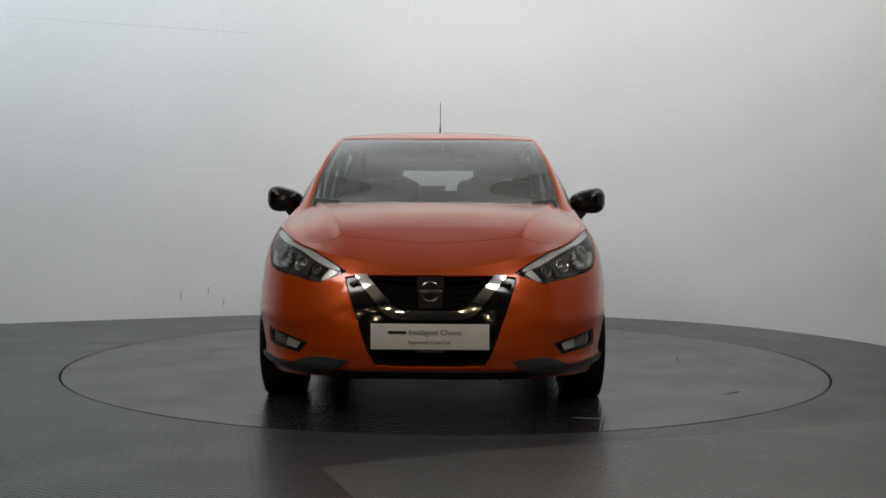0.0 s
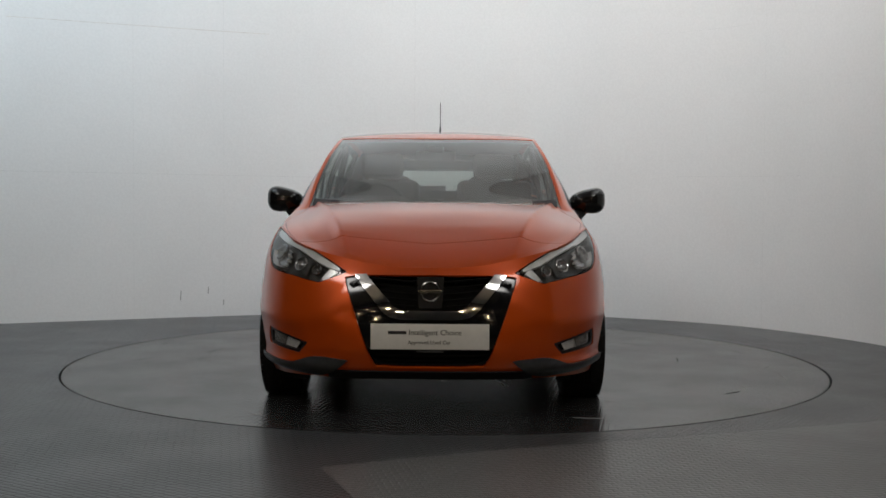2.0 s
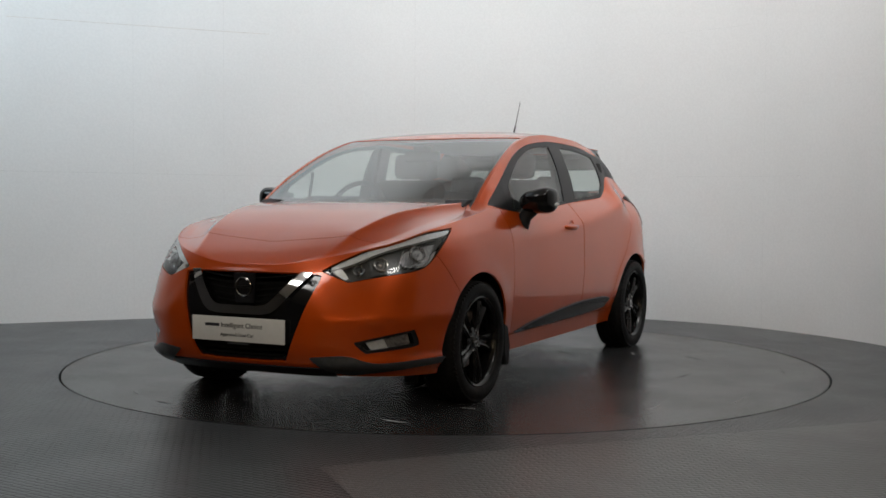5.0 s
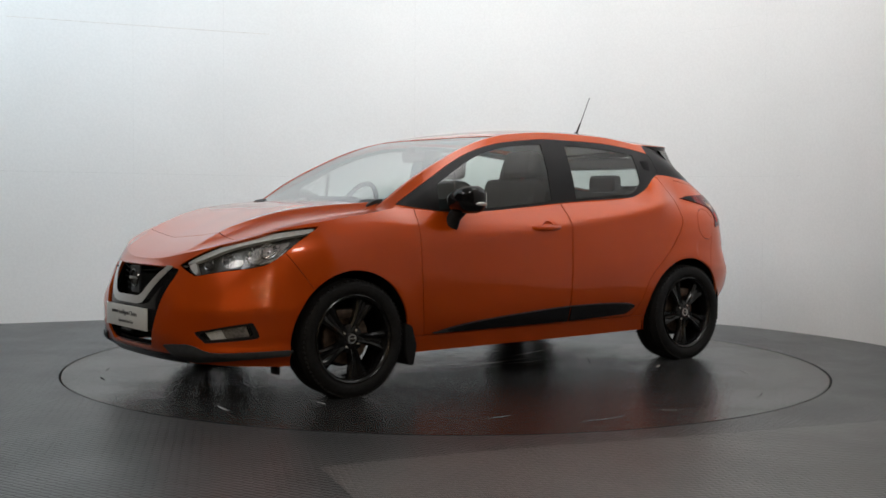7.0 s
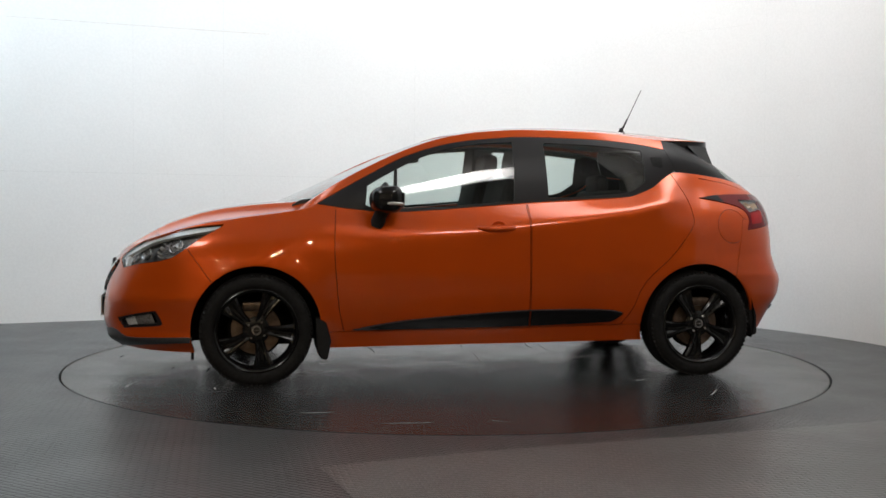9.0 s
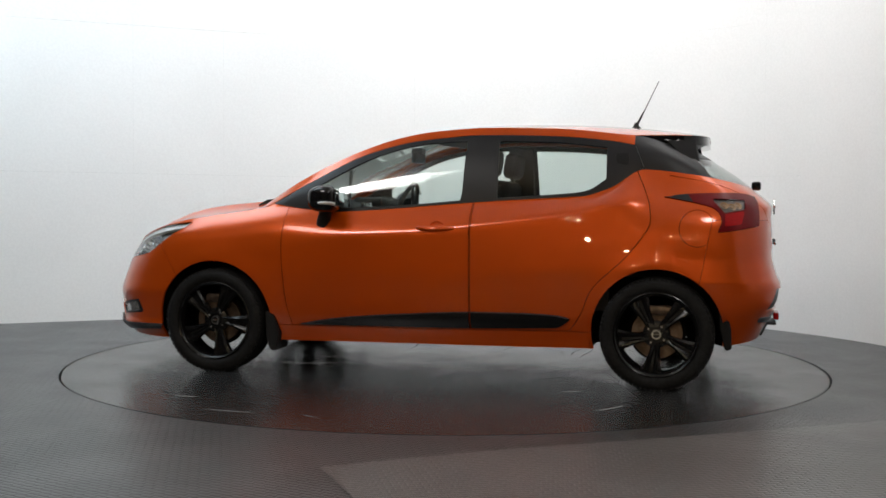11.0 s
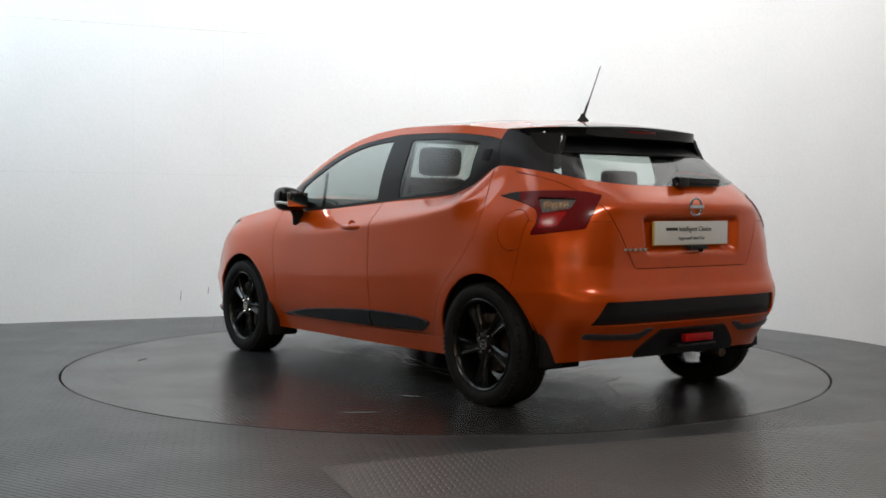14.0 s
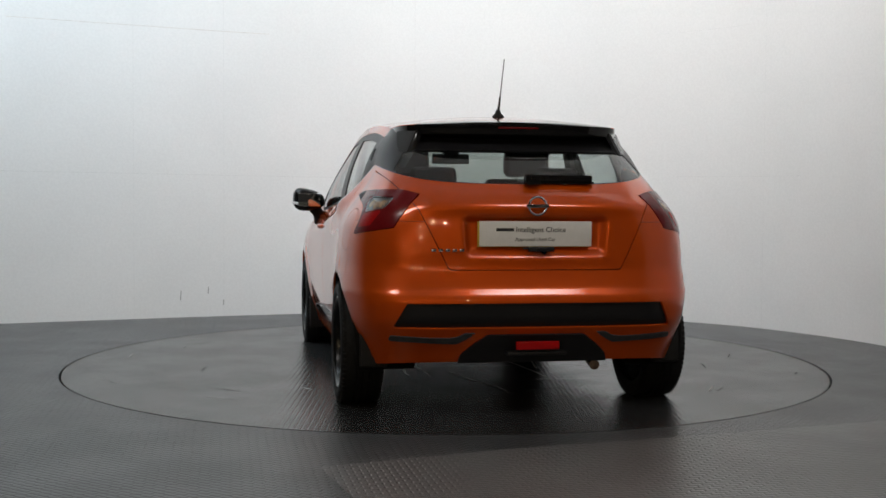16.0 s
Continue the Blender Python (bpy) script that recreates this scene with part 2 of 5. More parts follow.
def part(name, bm, material, parent=None, label="", smooth=True):
    me = bpy.data.meshes.new(name)
    bmesh.ops.recalc_face_normals(bm, faces=bm.faces[:])
    bm.to_mesh(me)
    bm.free()
    if smooth:
        me.polygons.foreach_set("use_smooth", [True] * len(me.polygons))
        me.set_sharp_from_angle(angle=radians(35))
    me.materials.append(material)
    ob = new(name, me)
    ob.parent = parent
    return tagged(ob, label)


def box_bm(x, y, z, sx, sy, sz, bevel=0.01, segments=2, turn=None):
    bm = bmesh.new()
    bmesh.ops.create_cube(bm, size=1, matrix=Matrix.Diagonal((sx, sy, sz, 1)))
    if bevel:
        bmesh.ops.bevel(bm, geom=bm.edges[:], offset=bevel, segments=segments, affect="EDGES", profile=0.6)
    bm.transform(Matrix.Translation((x, y, z)) @ (turn or Matrix()))
    return bm


def lathe_bm(profile, steps=64, axis="y"):
    """Turn (radius, offset) pairs about the y axis."""
    bm = bmesh.new()
    rings = []
    for r, o in profile:
        rings.append([bm.verts.new((r * math.cos(2 * math.pi * k / steps), o, r * math.sin(2 * math.pi * k / steps))) for k in range(steps)])
    for p, q in zip(rings, rings[1:]):
        for k in range(steps):
            bm.faces.new((p[k], p[(k + 1) % steps], q[(k + 1) % steps], q[k]))
    if axis == "z":
        bm.transform(Matrix.Rotation(radians(90), 4, "X"))
    elif axis == "x":
        bm.transform(Matrix.Rotation(radians(-90), 4, "Z"))
    return bm


def prism_bm(outline, depth, axis, at, bevel=0.0):
    """A flat plate: an outline of (p, q) pairs, pushed along an axis from at to at + depth."""
    bm = bmesh.new()

    def place(p, q, d):
        return {"x": (d, p, q), "y": (p, d, q), "z": (p, q, d)}[axis]
    low = [bm.verts.new(place(p, q, at)) for p, q in outline]
    high = [bm.verts.new(place(p, q, at + depth)) for p, q in outline]
    bm.faces.new(low)
    bm.faces.new(high[::-1])
    for k in range(len(low)):
        j = (k + 1) % len(low)
        bm.faces.new((low[k], high[k], high[j], low[j]))
    bmesh.ops.recalc_face_normals(bm, faces=bm.faces[:])
    if bevel:
        bmesh.ops.bevel(bm, geom=bm.edges[:], offset=bevel, segments=2, affect="EDGES")
    return bm


def tube_bm(points, radius, sides=8):
    bm = bmesh.new()
    rings = []
    pts = [Vector(p) for p in points]
    for k, p in enumerate(pts):
        d = (pts[min(k + 1, len(pts) - 1)] - pts[max(k - 1, 0)]).normalized()
        side = d.cross(Vector((0, 0, 1)))
        if side.length < 1e-3:
            side = d.cross(Vector((0, 1, 0)))
        side.normalize()
        up = side.cross(d)
        r = radius[k] if isinstance(radius, (list, tuple)) else radius
        rings.append([bm.verts.new(p + r * (math.cos(2 * math.pi * j / sides) * side + math.sin(2 * math.pi * j / sides) * up)) for j in range(sides)])
    for a, b in zip(rings, rings[1:]):
        for j in range(sides):
            bm.faces.new((a[j], a[(j + 1) % sides], b[(j + 1) % sides], b[j]))
    bm.faces.new(rings[0])
    bm.faces.new(rings[-1][::-1])
    return bm


def join_bm(*parts):
    out = bmesh.new()
    for b in parts:
        me = bpy.data.meshes.new("tmp")
        b.to_mesh(me)
        b.free()
        out.from_mesh(me)
        bpy.data.meshes.remove(me)
    return out


def smooth_loop(knots, steps=10):
    """A closed Catmull-Rom loop through (p, q) knots; a knot given twice in a row is a sharp corner."""
    k = np.asarray(knots, float)
    n, out = len(k), []
    for i in range(n):
        p0, p1, p2, p3 = k[i - 1], k[i], k[(i + 1) % n], k[(i + 2) % n]
        if np.allclose(p1, p2):
            continue
        for s in np.linspace(0, 1, steps, endpoint=False):
            out.append(0.5 * (2 * p1 + (p2 - p0) * s + (2 * p0 - 5 * p1 + 4 * p2 - p3) * s * s + (3 * p1 - p0 - 3 * p2 + p3) * s ** 3))
    return np.array(out)


def inside_of(outline, p, q):
    """Signed distance to a closed outline, negative inside."""
    o = np.asarray(outline, float)
    best = np.full(len(p), 1e9)
    odd = np.zeros(len(p), bool)
    for a, b in zip(o, np.roll(o, -1, 0)):
        e = b - a
        k = np.clip(((p - a[0]) * e[0] + (q - a[1]) * e[1]) / max(e @ e, 1e-12), 0, 1)
        best = np.minimum(best, np.hypot(p - a[0] - k * e[0], q - a[1] - k * e[1]))
        if a[1] != b[1]:
            odd ^= ((a[1] > q) != (b[1] > q)) & (p < (b[0] - a[0]) * (q - a[1]) / (b[1] - a[1]) + a[0])
    return np.where(odd, -best, best)


# ---------------------------------------------------------------- the studio
def studio():
    # back wall: a run of flat white boards that bends round the turntable
    line = np.array([(-8.0, 0.03), (-5.0, 1.36), (-3.54, 2.0), (-2.6, 2.42), (-1.66, 2.82), (-0.9, 3.07), (-0.1, 3.2), (0.7, 3.13), (1.43, 2.82),
                     (1.95, 2.52), (2.35, 2.19), (2.68, 1.76), (2.93, 1.3), (3.08, 0.9), (3.25, 0.0), (3.4, -1.5), (3.5, -3.5)])
    s = np.r_[0, np.cumsum(np.hypot(*np.diff(line, axis=0).T))]
    fx, fy = hermite(s, line[:, 0]), hermite(s, line[:, 1])
    ss = np.linspace(0, s[-1], 160)
    pts = np.c_[fx(ss), fy(ss)]
    tan = np.gradient(pts, axis=0)
    tan /= np.linalg.norm(tan, axis=1, keepdims=True)
    out = pts + np.c_[-tan[:, 1], tan[:, 0]] * 0.12
    # carried up out of view so the windscreen mirrors lit wall
    top = 5.6
    bm = bmesh.new()
    rows = []
    for p, o in zip(pts, out):
        rows.append([bm.verts.new((*p, 0)), bm.verts.new((*p, top)), bm.verts.new((*o, top)), bm.verts.new((*o, 0))])
    for a, b in zip(rows, rows[1:]):
        for k in range(4):
            bm.faces.new((a[k], a[(k + 1) % 4], b[(k + 1) % 4], b[k]))
    wall = part("wall_north", bm, WALL)
    tagged(wall, "white painted curved studio wall with faint panel joints", "wall", kind="structure")

    def strip(name, s0, z0, s1, z1, width, material, proud=0.0015):
        b = bmesh.new()
        vs = []
        n = max(2, int(abs(s1 - s0) / 0.08) + 1)
        for j in range(n):
            k = j / (n - 1)
            sk, zk = s0 + (s1 - s0) * k, z0 + (z1 - z0) * k
            p = np.array([fx(sk), fy(sk)])
            q = np.array([fx(sk + 0.01), fy(sk + 0.01)]) - p
            q /= np.linalg.norm(q)
            nn = np.array([q[1], -q[0]]) * proud
            if abs(s1 - s0) > abs(z1 - z0):
                vs.append((b.verts.new((*(p + nn), zk - width / 2)), b.verts.new((*(p + nn), zk + width / 2))))
            else:
                vs.append((b.verts.new((*(p + nn - q * width / 2), zk)), b.verts.new((*(p + nn + q * width / 2), zk))))
        for (a, c), (d, e) in zip(vs, vs[1:]):
            b.faces.new((a, c, e, d))
        part(name, b, material, wall)
    joint = mat("filled_joint", (0.745, 0.755, 0.755), rough=0.8, grain=0.05)
    crease = mat("lifted_joint", (0.69, 0.67, 0.64), rough=0.8, grain=0.1)
    for sv in (5.911, 6.664, 8.350, 11.505):
        strip("panel_joint", sv, 0.0, sv, 5.6, 0.003, joint)
    for s0, z0, s1, z1, wd, m in ((4.0, 1.222, 6.602, 1.209, 0.006, joint), (6.602, 1.207, 8.348, 1.201, 0.004, joint), (10.705, 1.214, 11.862, 1.208, 0.005, joint),
                                  (4.928, 2.438, 7.057, 2.430, 0.005, crease), (10.517, 2.413, 11.354, 2.420, 0.004, joint)):
        strip("panel_joint", s0, z0, s1, z1, wd, m)
    smudge = mat("grey_smudge", (0.33, 0.33, 0.33), rough=0.8, grain=0.3)
    for sv, zv, h in ((6.294, 0.196, 0.05), (6.528, 0.234, 0.035), (6.658, 0.124, 0.03)):
        strip("wall_scuff", sv, zv - h, sv + 0.004, zv + h * 0.6, 0.007, smudge, 0.003)

    # room behind the camera: unseen walls and ceiling, added to shape the car's reflections
    for name, p, q, m, label in (("wall_east", (3.5, -3.5), (3.5, -11), DARK_WALL, "dark grey side wall of the studio, unseen, added for reflections"),
                                 ("wall_south", (3.5, -11), (-8, -11), DARK_WALL, "dark grey wall behind the filming position, unseen, added for reflections"),
                                 ("wall_west", (-8, -11), (-8, 0.03), DARK_WALL, "dark grey side wall of the studio, unseen, added for reflections")):
        shell = bmesh.new()
        shell.faces.new([shell.verts.new(c) for c in ((*p, 0), (*q, 0), (*q, 5.6), (*p, 5.6))])
        back = part(name, shell, m, smooth=False)
        mod = back.modifiers.new("thick", "SOLIDIFY")
        mod.thickness, mod.offset = 0.1, 0
        tagged(back, label, "wall", kind="structure")
    tagged(part("ceiling", box_bm(-2.2, -3.9, 5.66, 12.2, 15.2, 0.1, 0), CEIL), "plain pale grey studio ceiling above the turntable, unseen, added for bounce and reflections", "ceiling", kind="structure")

    # floor with a round hole for the turntable
    steps = 256
    R = 2.279
    bm = bmesh.new()
    inner = [bm.verts.new((R * math.cos(2 * math.pi * k / steps), R * math.sin(2 * math.pi * k / steps), 0)) for k in range(steps)]
    lower = [bm.verts.new((v.co.x, v.co.y, -0.05)) for v in inner]
    outer = []
    for k in range(steps):
        a = 2 * math.pi * k / steps
        c, sn = math.cos(a), math.sin(a)
        r = 14 / max(abs(c), abs(sn))
        outer.append(bm.verts.new((r * c, r * sn, 0)))
    for k in range(steps):
        j = (k + 1) % steps
        bm.faces.new((inner[k], inner[j], outer[j], outer[k]))
        bm.faces.new((inner[j], inner[k], lower[k], lower[j]))
    floor = part("floor", bm, FLOOR, smooth=False)
    tagged(floor, "worn dark grey tread plate studio floor", "floor", kind="structure")
    tagged(part("ground", box_bm(0, 0, -0.13, 28, 28, 0.06, 0), GROOVE), "dark pit below the turntable", "ground", kind="structure")
    # one sheet of plate laid the other way in front of the turntable, sheen painted in
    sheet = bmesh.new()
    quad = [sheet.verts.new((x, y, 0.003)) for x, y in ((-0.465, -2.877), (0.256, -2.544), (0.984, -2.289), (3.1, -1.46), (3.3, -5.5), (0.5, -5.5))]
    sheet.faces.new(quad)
    tagged(part("floor", sheet, FLOOR_SHEEN, smooth=False), "sheet of grey tread plate laid at another angle, wall sheen painted in", "floor", kind="structure")


def turntable():
    R = 2.268
    top = new("turntable")
    prof = [(0.0001, 0.0), (R - 0.004, 0.0), (R, -0.004), (R, -0.05)]
    bm = lathe_bm(prof, 256, "z")
    part("deck", bm, DISC, top)
    # scratches and tyre scuffs left on the deck
    random.seed(5)
    for k in range(34):
        a, r = random.uniform(0, 2 * math.pi), random.uniform(0.7, 2.1)
        x, y, d = r * math.cos(a), r * math.sin(a), a + math.pi / 2 + random.uniform(-0.5, 0.5)
        ln, wd = random.uniform(0.05, 0.30), random.uniform(0.002, 0.007)
        b = bmesh.new()
        vs = []
        for j in range(7):
            q = j / 6 - 0.5
            bend = 0.15 * q * q
            w = wd * (1 - (2 * q) ** 2) * random.uniform(0.4, 1)
            cx, cy = x + math.cos(d) * q * ln - math.sin(d) * bend * ln, y + math.sin(d) * q * ln + math.cos(d) * bend * ln
            vs.append((b.verts.new((cx - math.sin(d) * w, cy + math.cos(d) * w, 0.0012)), b.verts.new((cx + math.sin(d) * w, cy - math.cos(d) * w, 0.0012))))
        for (p, q), (r2, s2) in zip(vs, vs[1:]):
            b.faces.new((p, q, s2, r2))
        part("scuff_and_glint", b, SCUFF_GLINT if k % 3 == 0 else GROOVE, top, smooth=False)
    # long pale streaks: reflections off dents and seams, painted onto the deck
    for k in range(16):
        x, y, d = random.uniform(-0.9, 0.9), random.uniform(-0.9, 0.9), random.uniform(-0.25, 0.25) + (0 if k % 3 else 1.4)
        ln, wd, bend = random.uniform(0.30, 0.85), random.uniform(0.002, 0.008), random.uniform(-0.05, 0.05)
        b = bmesh.new()
        vs = []
        for j in range(13):
            q = j / 12 - 0.5
            w = wd * (1 - (2 * q) ** 2) * random.uniform(0.3, 1)
            o = bend * math.sin(5 * q) * ln + random.uniform(-0.003, 0.003)
            cx, cy = x + math.cos(d) * q * ln - math.sin(d) * o, y + math.sin(d) * q * ln + math.cos(d) * o
            vs.append((b.verts.new((cx - math.sin(d) * w, cy + math.cos(d) * w, 0.0014)), b.verts.new((cx + math.sin(d) * w, cy - math.cos(d) * w, 0.0014))))
        for (p, q), (r2, s2) in zip(vs, vs[1:]):
            b.faces.new((p, q, s2, r2))
        part("scuff_and_glint", b, SCUFF_GLINT, top, smooth=False)
    return tagged(top, "round dark grey tread plate turntable set flush in floor", "turntable")


# ---------------------------------------------------------------- the car: its surfaces
# x forward from the middle of the wheelbase, y to the car's left, z up from the ground
AXLE, HUB, RADIUS, ARCH = 1.2625, 0.296, 0.302, 0.347

NOSE = hermite([0, 0.1, 0.3, 0.6, 0.8, 0.92, 1], [2.03, 2.085, 2.11, 2.10, 2.075, 2.05, 2.015])
TAIL = hermite([0, 0.15, 0.25, 0.33, 0.42, 0.55, 0.85, 0.95, 1], [-1.80, -1.865, -1.905, -1.91, -1.885, -1.868, -1.855, -1.818, -1.757])
LOW = hermite([-1.92, -1.85, -1.6, -0.88, 0.85, 1.6, 1.95, 2.12], [0.275, 0.268, 0.235, 0.203, 0.19, 0.178, 0.19, 0.20])
SHOULDER = hermite([-1.80, -1.6, -1.4, -1.18, -1.0, -0.84, -0.3, 0.3, 0.55, 0.92, 1.1, 1.38, 1.57, 1.78, 1.95, 2.02],
                   [1.060, 1.112, 1.148, 1.170, 1.07, 1.02, 0.985, 0.942, 0.93, 0.955, 0.93, 0.89, 0.858, 0.795, 0.73, 0.685])
WIDE = hermite([0.17, 0.24, 0.29, 0.35, 0.5, 0.62, 0.72, 0.80, 0.86, 0.90, 0.94, 0.98, 1.02, 1.1, 1.2],
               [0.765, 0.782, 0.798, 0.818, 0.840, 0.848, 0.846, 0.836, 0.816, 0.792, 0.763, 0.733, 0.708, 0.667, 0.62])
HAUNCH = hermite([-1.9, -1.3, -0.8, 0.0, 0.8, 1.4, 2.1], [0.07, 0.06, 0.03, 0.0, 0.0, -0.06, -0.08])
FRONT_N = hermite([0, 0.4, 0.6, 0.8, 0.95, 1], [2.9, 2.9, 2.75, 2.5, 2.25, 2.2])
REAR_N = hermite([0, 0.3, 0.6, 0.75, 1], [5.2, 5.2, 4.6, 4.3, 3.6])
FRONT_X, REAR_X = 1.27, -0.9


def ring(v, count):
    """The car's outline at one level, v from the sill (0) to the shoulder (1), from the nose to the tail."""
    a = np.linspace(0, math.pi / 2, 600)
    nf, nr = float(FRONT_N(v)), float(REAR_N(v))
    fx = FRONT_X + (NOSE(v) - FRONT_X) * np.cos(a) ** (2 / nf)
    rx = REAR_X + (TAIL(v) - REAR_X) * np.cos(a[::-1]) ** (2 / nr)
    x = np.r_[fx, np.linspace(FRONT_X, REAR_X, 300)[1:-1], rx]
    k = np.r_[np.sin(a) ** (2 / nf), np.ones(298), np.sin(a[::-1]) ** (2 / nr)]
    x[0], x[-1], k[0], k[-1] = NOSE(v), TAIL(v), 0, 0
    z = LOW(x) + v * (SHOULDER(x) - LOW(x))
    y = k * WIDE(z - HAUNCH(x))
    s = np.r_[0, np.cumsum(np.sqrt(np.diff(x) ** 2 + np.diff(y) ** 2))]
    t = np.linspace(0, s[-1], count)
    return np.c_[np.interp(t, s, x), np.interp(t, s, y), np.interp(t, s, z)]


CREASE = hermite([-1.5, -1.214, -0.81, -0.224, 0.132, 0.42, 0.7, 1.2], [1.06, 1.018, 0.939, 0.858, 0.818, 0.800, 0.785, 0.77])


def sculpt(v):
    """Flared arches, the sharp waist crease of the doors and the hollow under it."""
    x, y, z = v[:, 0], v[:, 1].copy(), v[:, 2]
    side = np.clip((y - 0.55) / 0.2, 0, 1)
    door = np.clip((x + 1.30) / 0.30, 0, 1) * np.clip((0.95 - x) / 0.50, 0, 1)
    door = door * door * (3 - 2 * door) * (y > 0.55)
    zc, zt = CREASE(x), SHOULDER(x)
    yt = WIDE(zt - HAUNCH(x))
    d = z - zc
    lift = 0.5 * (d + np.sqrt(d * d + 0.016 ** 2))
    lean = 0.842 + (yt - 0.842) * np.clip(lift / np.maximum(zt - zc, 0.03), 0, 1) ** 1.1
    near = np.clip((d + 0.30) / 0.30, 0, 1)
    y += door * (lean - y) * 0.85 * near * near * (3 - 2 * near)
    y -= door * 0.004 * np.exp(-((z - zc + 0.22) / 0.14) ** 2)
    for cx in (AXLE, -AXLE):
        r = np.hypot(x - cx, z - HUB)
        y += side * 0.009 * np.exp(-((r - ARCH) / 0.075) ** 2)
    # recess for the plate in the tailgate, with a ledge above it
    ramp = lambda q: np.clip(q, 0, 1) ** 2 * (3 - 2 * np.clip(q, 0, 1))
    sink = ramp((0.335 + 0.10 * (z - 0.80) - np.abs(y)) / 0.035) * ramp((z - 0.735) / 0.05) * ramp((0.925 - z) / 0.02) * (x < -1.5)
    ledge = ramp((0.60 - np.abs(y)) / 0.12) * np.exp(-((z - 0.975) / 0.035) ** 2) * (x < -1.5)
    x = x + 0.036 * sink - 0.014 * ledge
    # planes of the bumpers: a shelf over the fog lamp, its hollow, the blade and the rear fold
    w, nose = np.abs(y), x > 1.4
    push = nose * ramp((w - 0.36) / 0.10) * (0.007 * np.exp(-((z - 0.46) / 0.045) ** 2) - 0.010 * np.exp(-((w - 0.63) / 0.085) ** 2 - ((z - 0.352) / 0.06) ** 2)
                                              + 0.016 * np.exp(-((z - 0.245) / 0.030) ** 2))
    push += (x < -1.35) * (0.008 * np.exp(-np.abs(z - 0.575) / 0.040) - 0.004 * np.exp(-((z - 0.69) / 0.04) ** 2))
    cx = np.where(x > 0, x - 1.27, x + 0.9)
    ln = np.maximum(np.hypot(cx, y), 1e-6)
    x, y = x + push * cx / ln, y + push * y / ln
    return np.c_[x, y, z]


COLS, ROWS = 470, 68
VS = np.linspace(0, 1, ROWS)


def side_sheet():
    v = np.concatenate([ring(q, COLS) for q in VS])
    sh = Sheet(sculpt(v), grid_tris(ROWS, COLS))
    return sh if sh.n[:, 1].mean() > 0 else Sheet(sh.v, grid_tris(ROWS, COLS)[:, ::-1])


CENTRE = hermite([0.75, 0.95, 1.104, 1.406, 1.637, 1.865, 1.962, 2.02], [1.0, 1.0, 0.994, 0.955, 0.887, 0.785, 0.728, 0.686])


def bonnet_sheet(base):
    """From the shoulder line to the middle, in front of the windscreen."""
    rim = base.v[-COLS:]
    rim = rim[rim[:, 0] > 0.80]
    s = np.linspace(0, 1, 60)
    x, yr, zr = rim[:, :1], rim[:, 1:2], rim[:, 2:]
    y = yr * s
    mid = CENTRE(x)
    z = mid + (zr - mid) * s ** 2.3
    # a sharp ridge runs from the cowl's corner to the grille's, with a shallow valley outside it
    fade = np.clip((2.0 - x) / 0.25, 0, 1)
    d = y - np.interp(x, [1.0, 1.98], [0.635, 0.37])
    ridge = np.where(d < 0, np.exp(d / 0.14), 1.45 * np.exp(-np.abs(d) / 0.045) - 0.45)
    z = z + fade * (0.026 * ridge * np.clip((1 - s) / 0.12, 0, 1) - 0.006 * np.exp(-(s / 0.4) ** 2))
    v = np.stack([np.broadcast_to(x, y.shape), y, z], -1).reshape(-1, 3)
    sh = Sheet(v, grid_tris(len(rim), 60))
    if sh.n[:, 2].mean() < 0:
        sh = Sheet(v, grid_tris(len(rim), 60)[:, ::-1])
    return sh


EDGE_Z = hermite([1.12, 1.0, 0.8, 0.6, 0.4, 0.2, 0.0, -0.3, -0.7, -1.1], [0.905, 0.970, 1.100, 1.205, 1.292, 1.355, 1.390, 1.408, 1.400, 1.362])
EDGE_Y = hermite([1.12, 1.0, 0.6, 0.2, -0.1, -0.7, -1.1], [0.705, 0.690, 0.648, 0.600, 0.587, 0.578, 0.560])
ROOF_Z = hermite([1.12, 0.798, 0.521, 0.186, 0.026, -0.227, -0.484, -0.708, -1.079, -1.3, -1.5, -1.62],
                 [0.985, 1.126, 1.243, 1.374, 1.41, 1.438, 1.447, 1.445, 1.428, 1.405, 1.375, 1.355])


def roof_rim(tail_x, power, drop):
    """The roof's edge, from the cowl corner back along the side and round to the middle of the tail."""
    x = np.linspace(1.12, -1.1, 220)
    side = np.c_[x, EDGE_Y(x), EDGE_Z(x)]
    a = np.linspace(0, math.pi / 2, 400)[1:]
    bx = -1.1 + (tail_x + 1.1) * np.sin(a) ** (2 / power)
    by = 0.560 * np.cos(a) ** (2 / power)
    by[-1] = 0
    f = np.clip((-1.1 - bx) / (-1.1 - tail_x), 0, 1)
    bz = 1.362 + (ROOF_Z(tail_x) - drop - 1.362) * f ** 1.2
    s = np.r_[0, np.cumsum(np.hypot(np.diff(bx), np.diff(by)))]
    t = np.linspace(0, s[-1], 110)
    return np.concatenate([side, np.c_[np.interp(t, s, bx), np.interp(t, s, by), np.interp(t, s, bz)]])


def roof_sheet():
    rim = roof_rim(-1.51, 4.0, 0.012)
    s = np.linspace(0, 1, 44)
    x, yr, zr = rim[:, :1], rim[:, 1:2], rim[:, 2:]
    mid = ROOF_Z(x)
    y = yr * s
    z = mid + (zr - mid) * s ** 2.6
    v = np.stack([np.broadcast_to(x, y.shape), y, z], -1).reshape(-1, 3)
    sh = Sheet(v, grid_tris(len(rim), 44))
    return sh if sh.n[:, 2].mean() > 0 else Sheet(v, grid_tris(len(rim), 44)[:, ::-1])


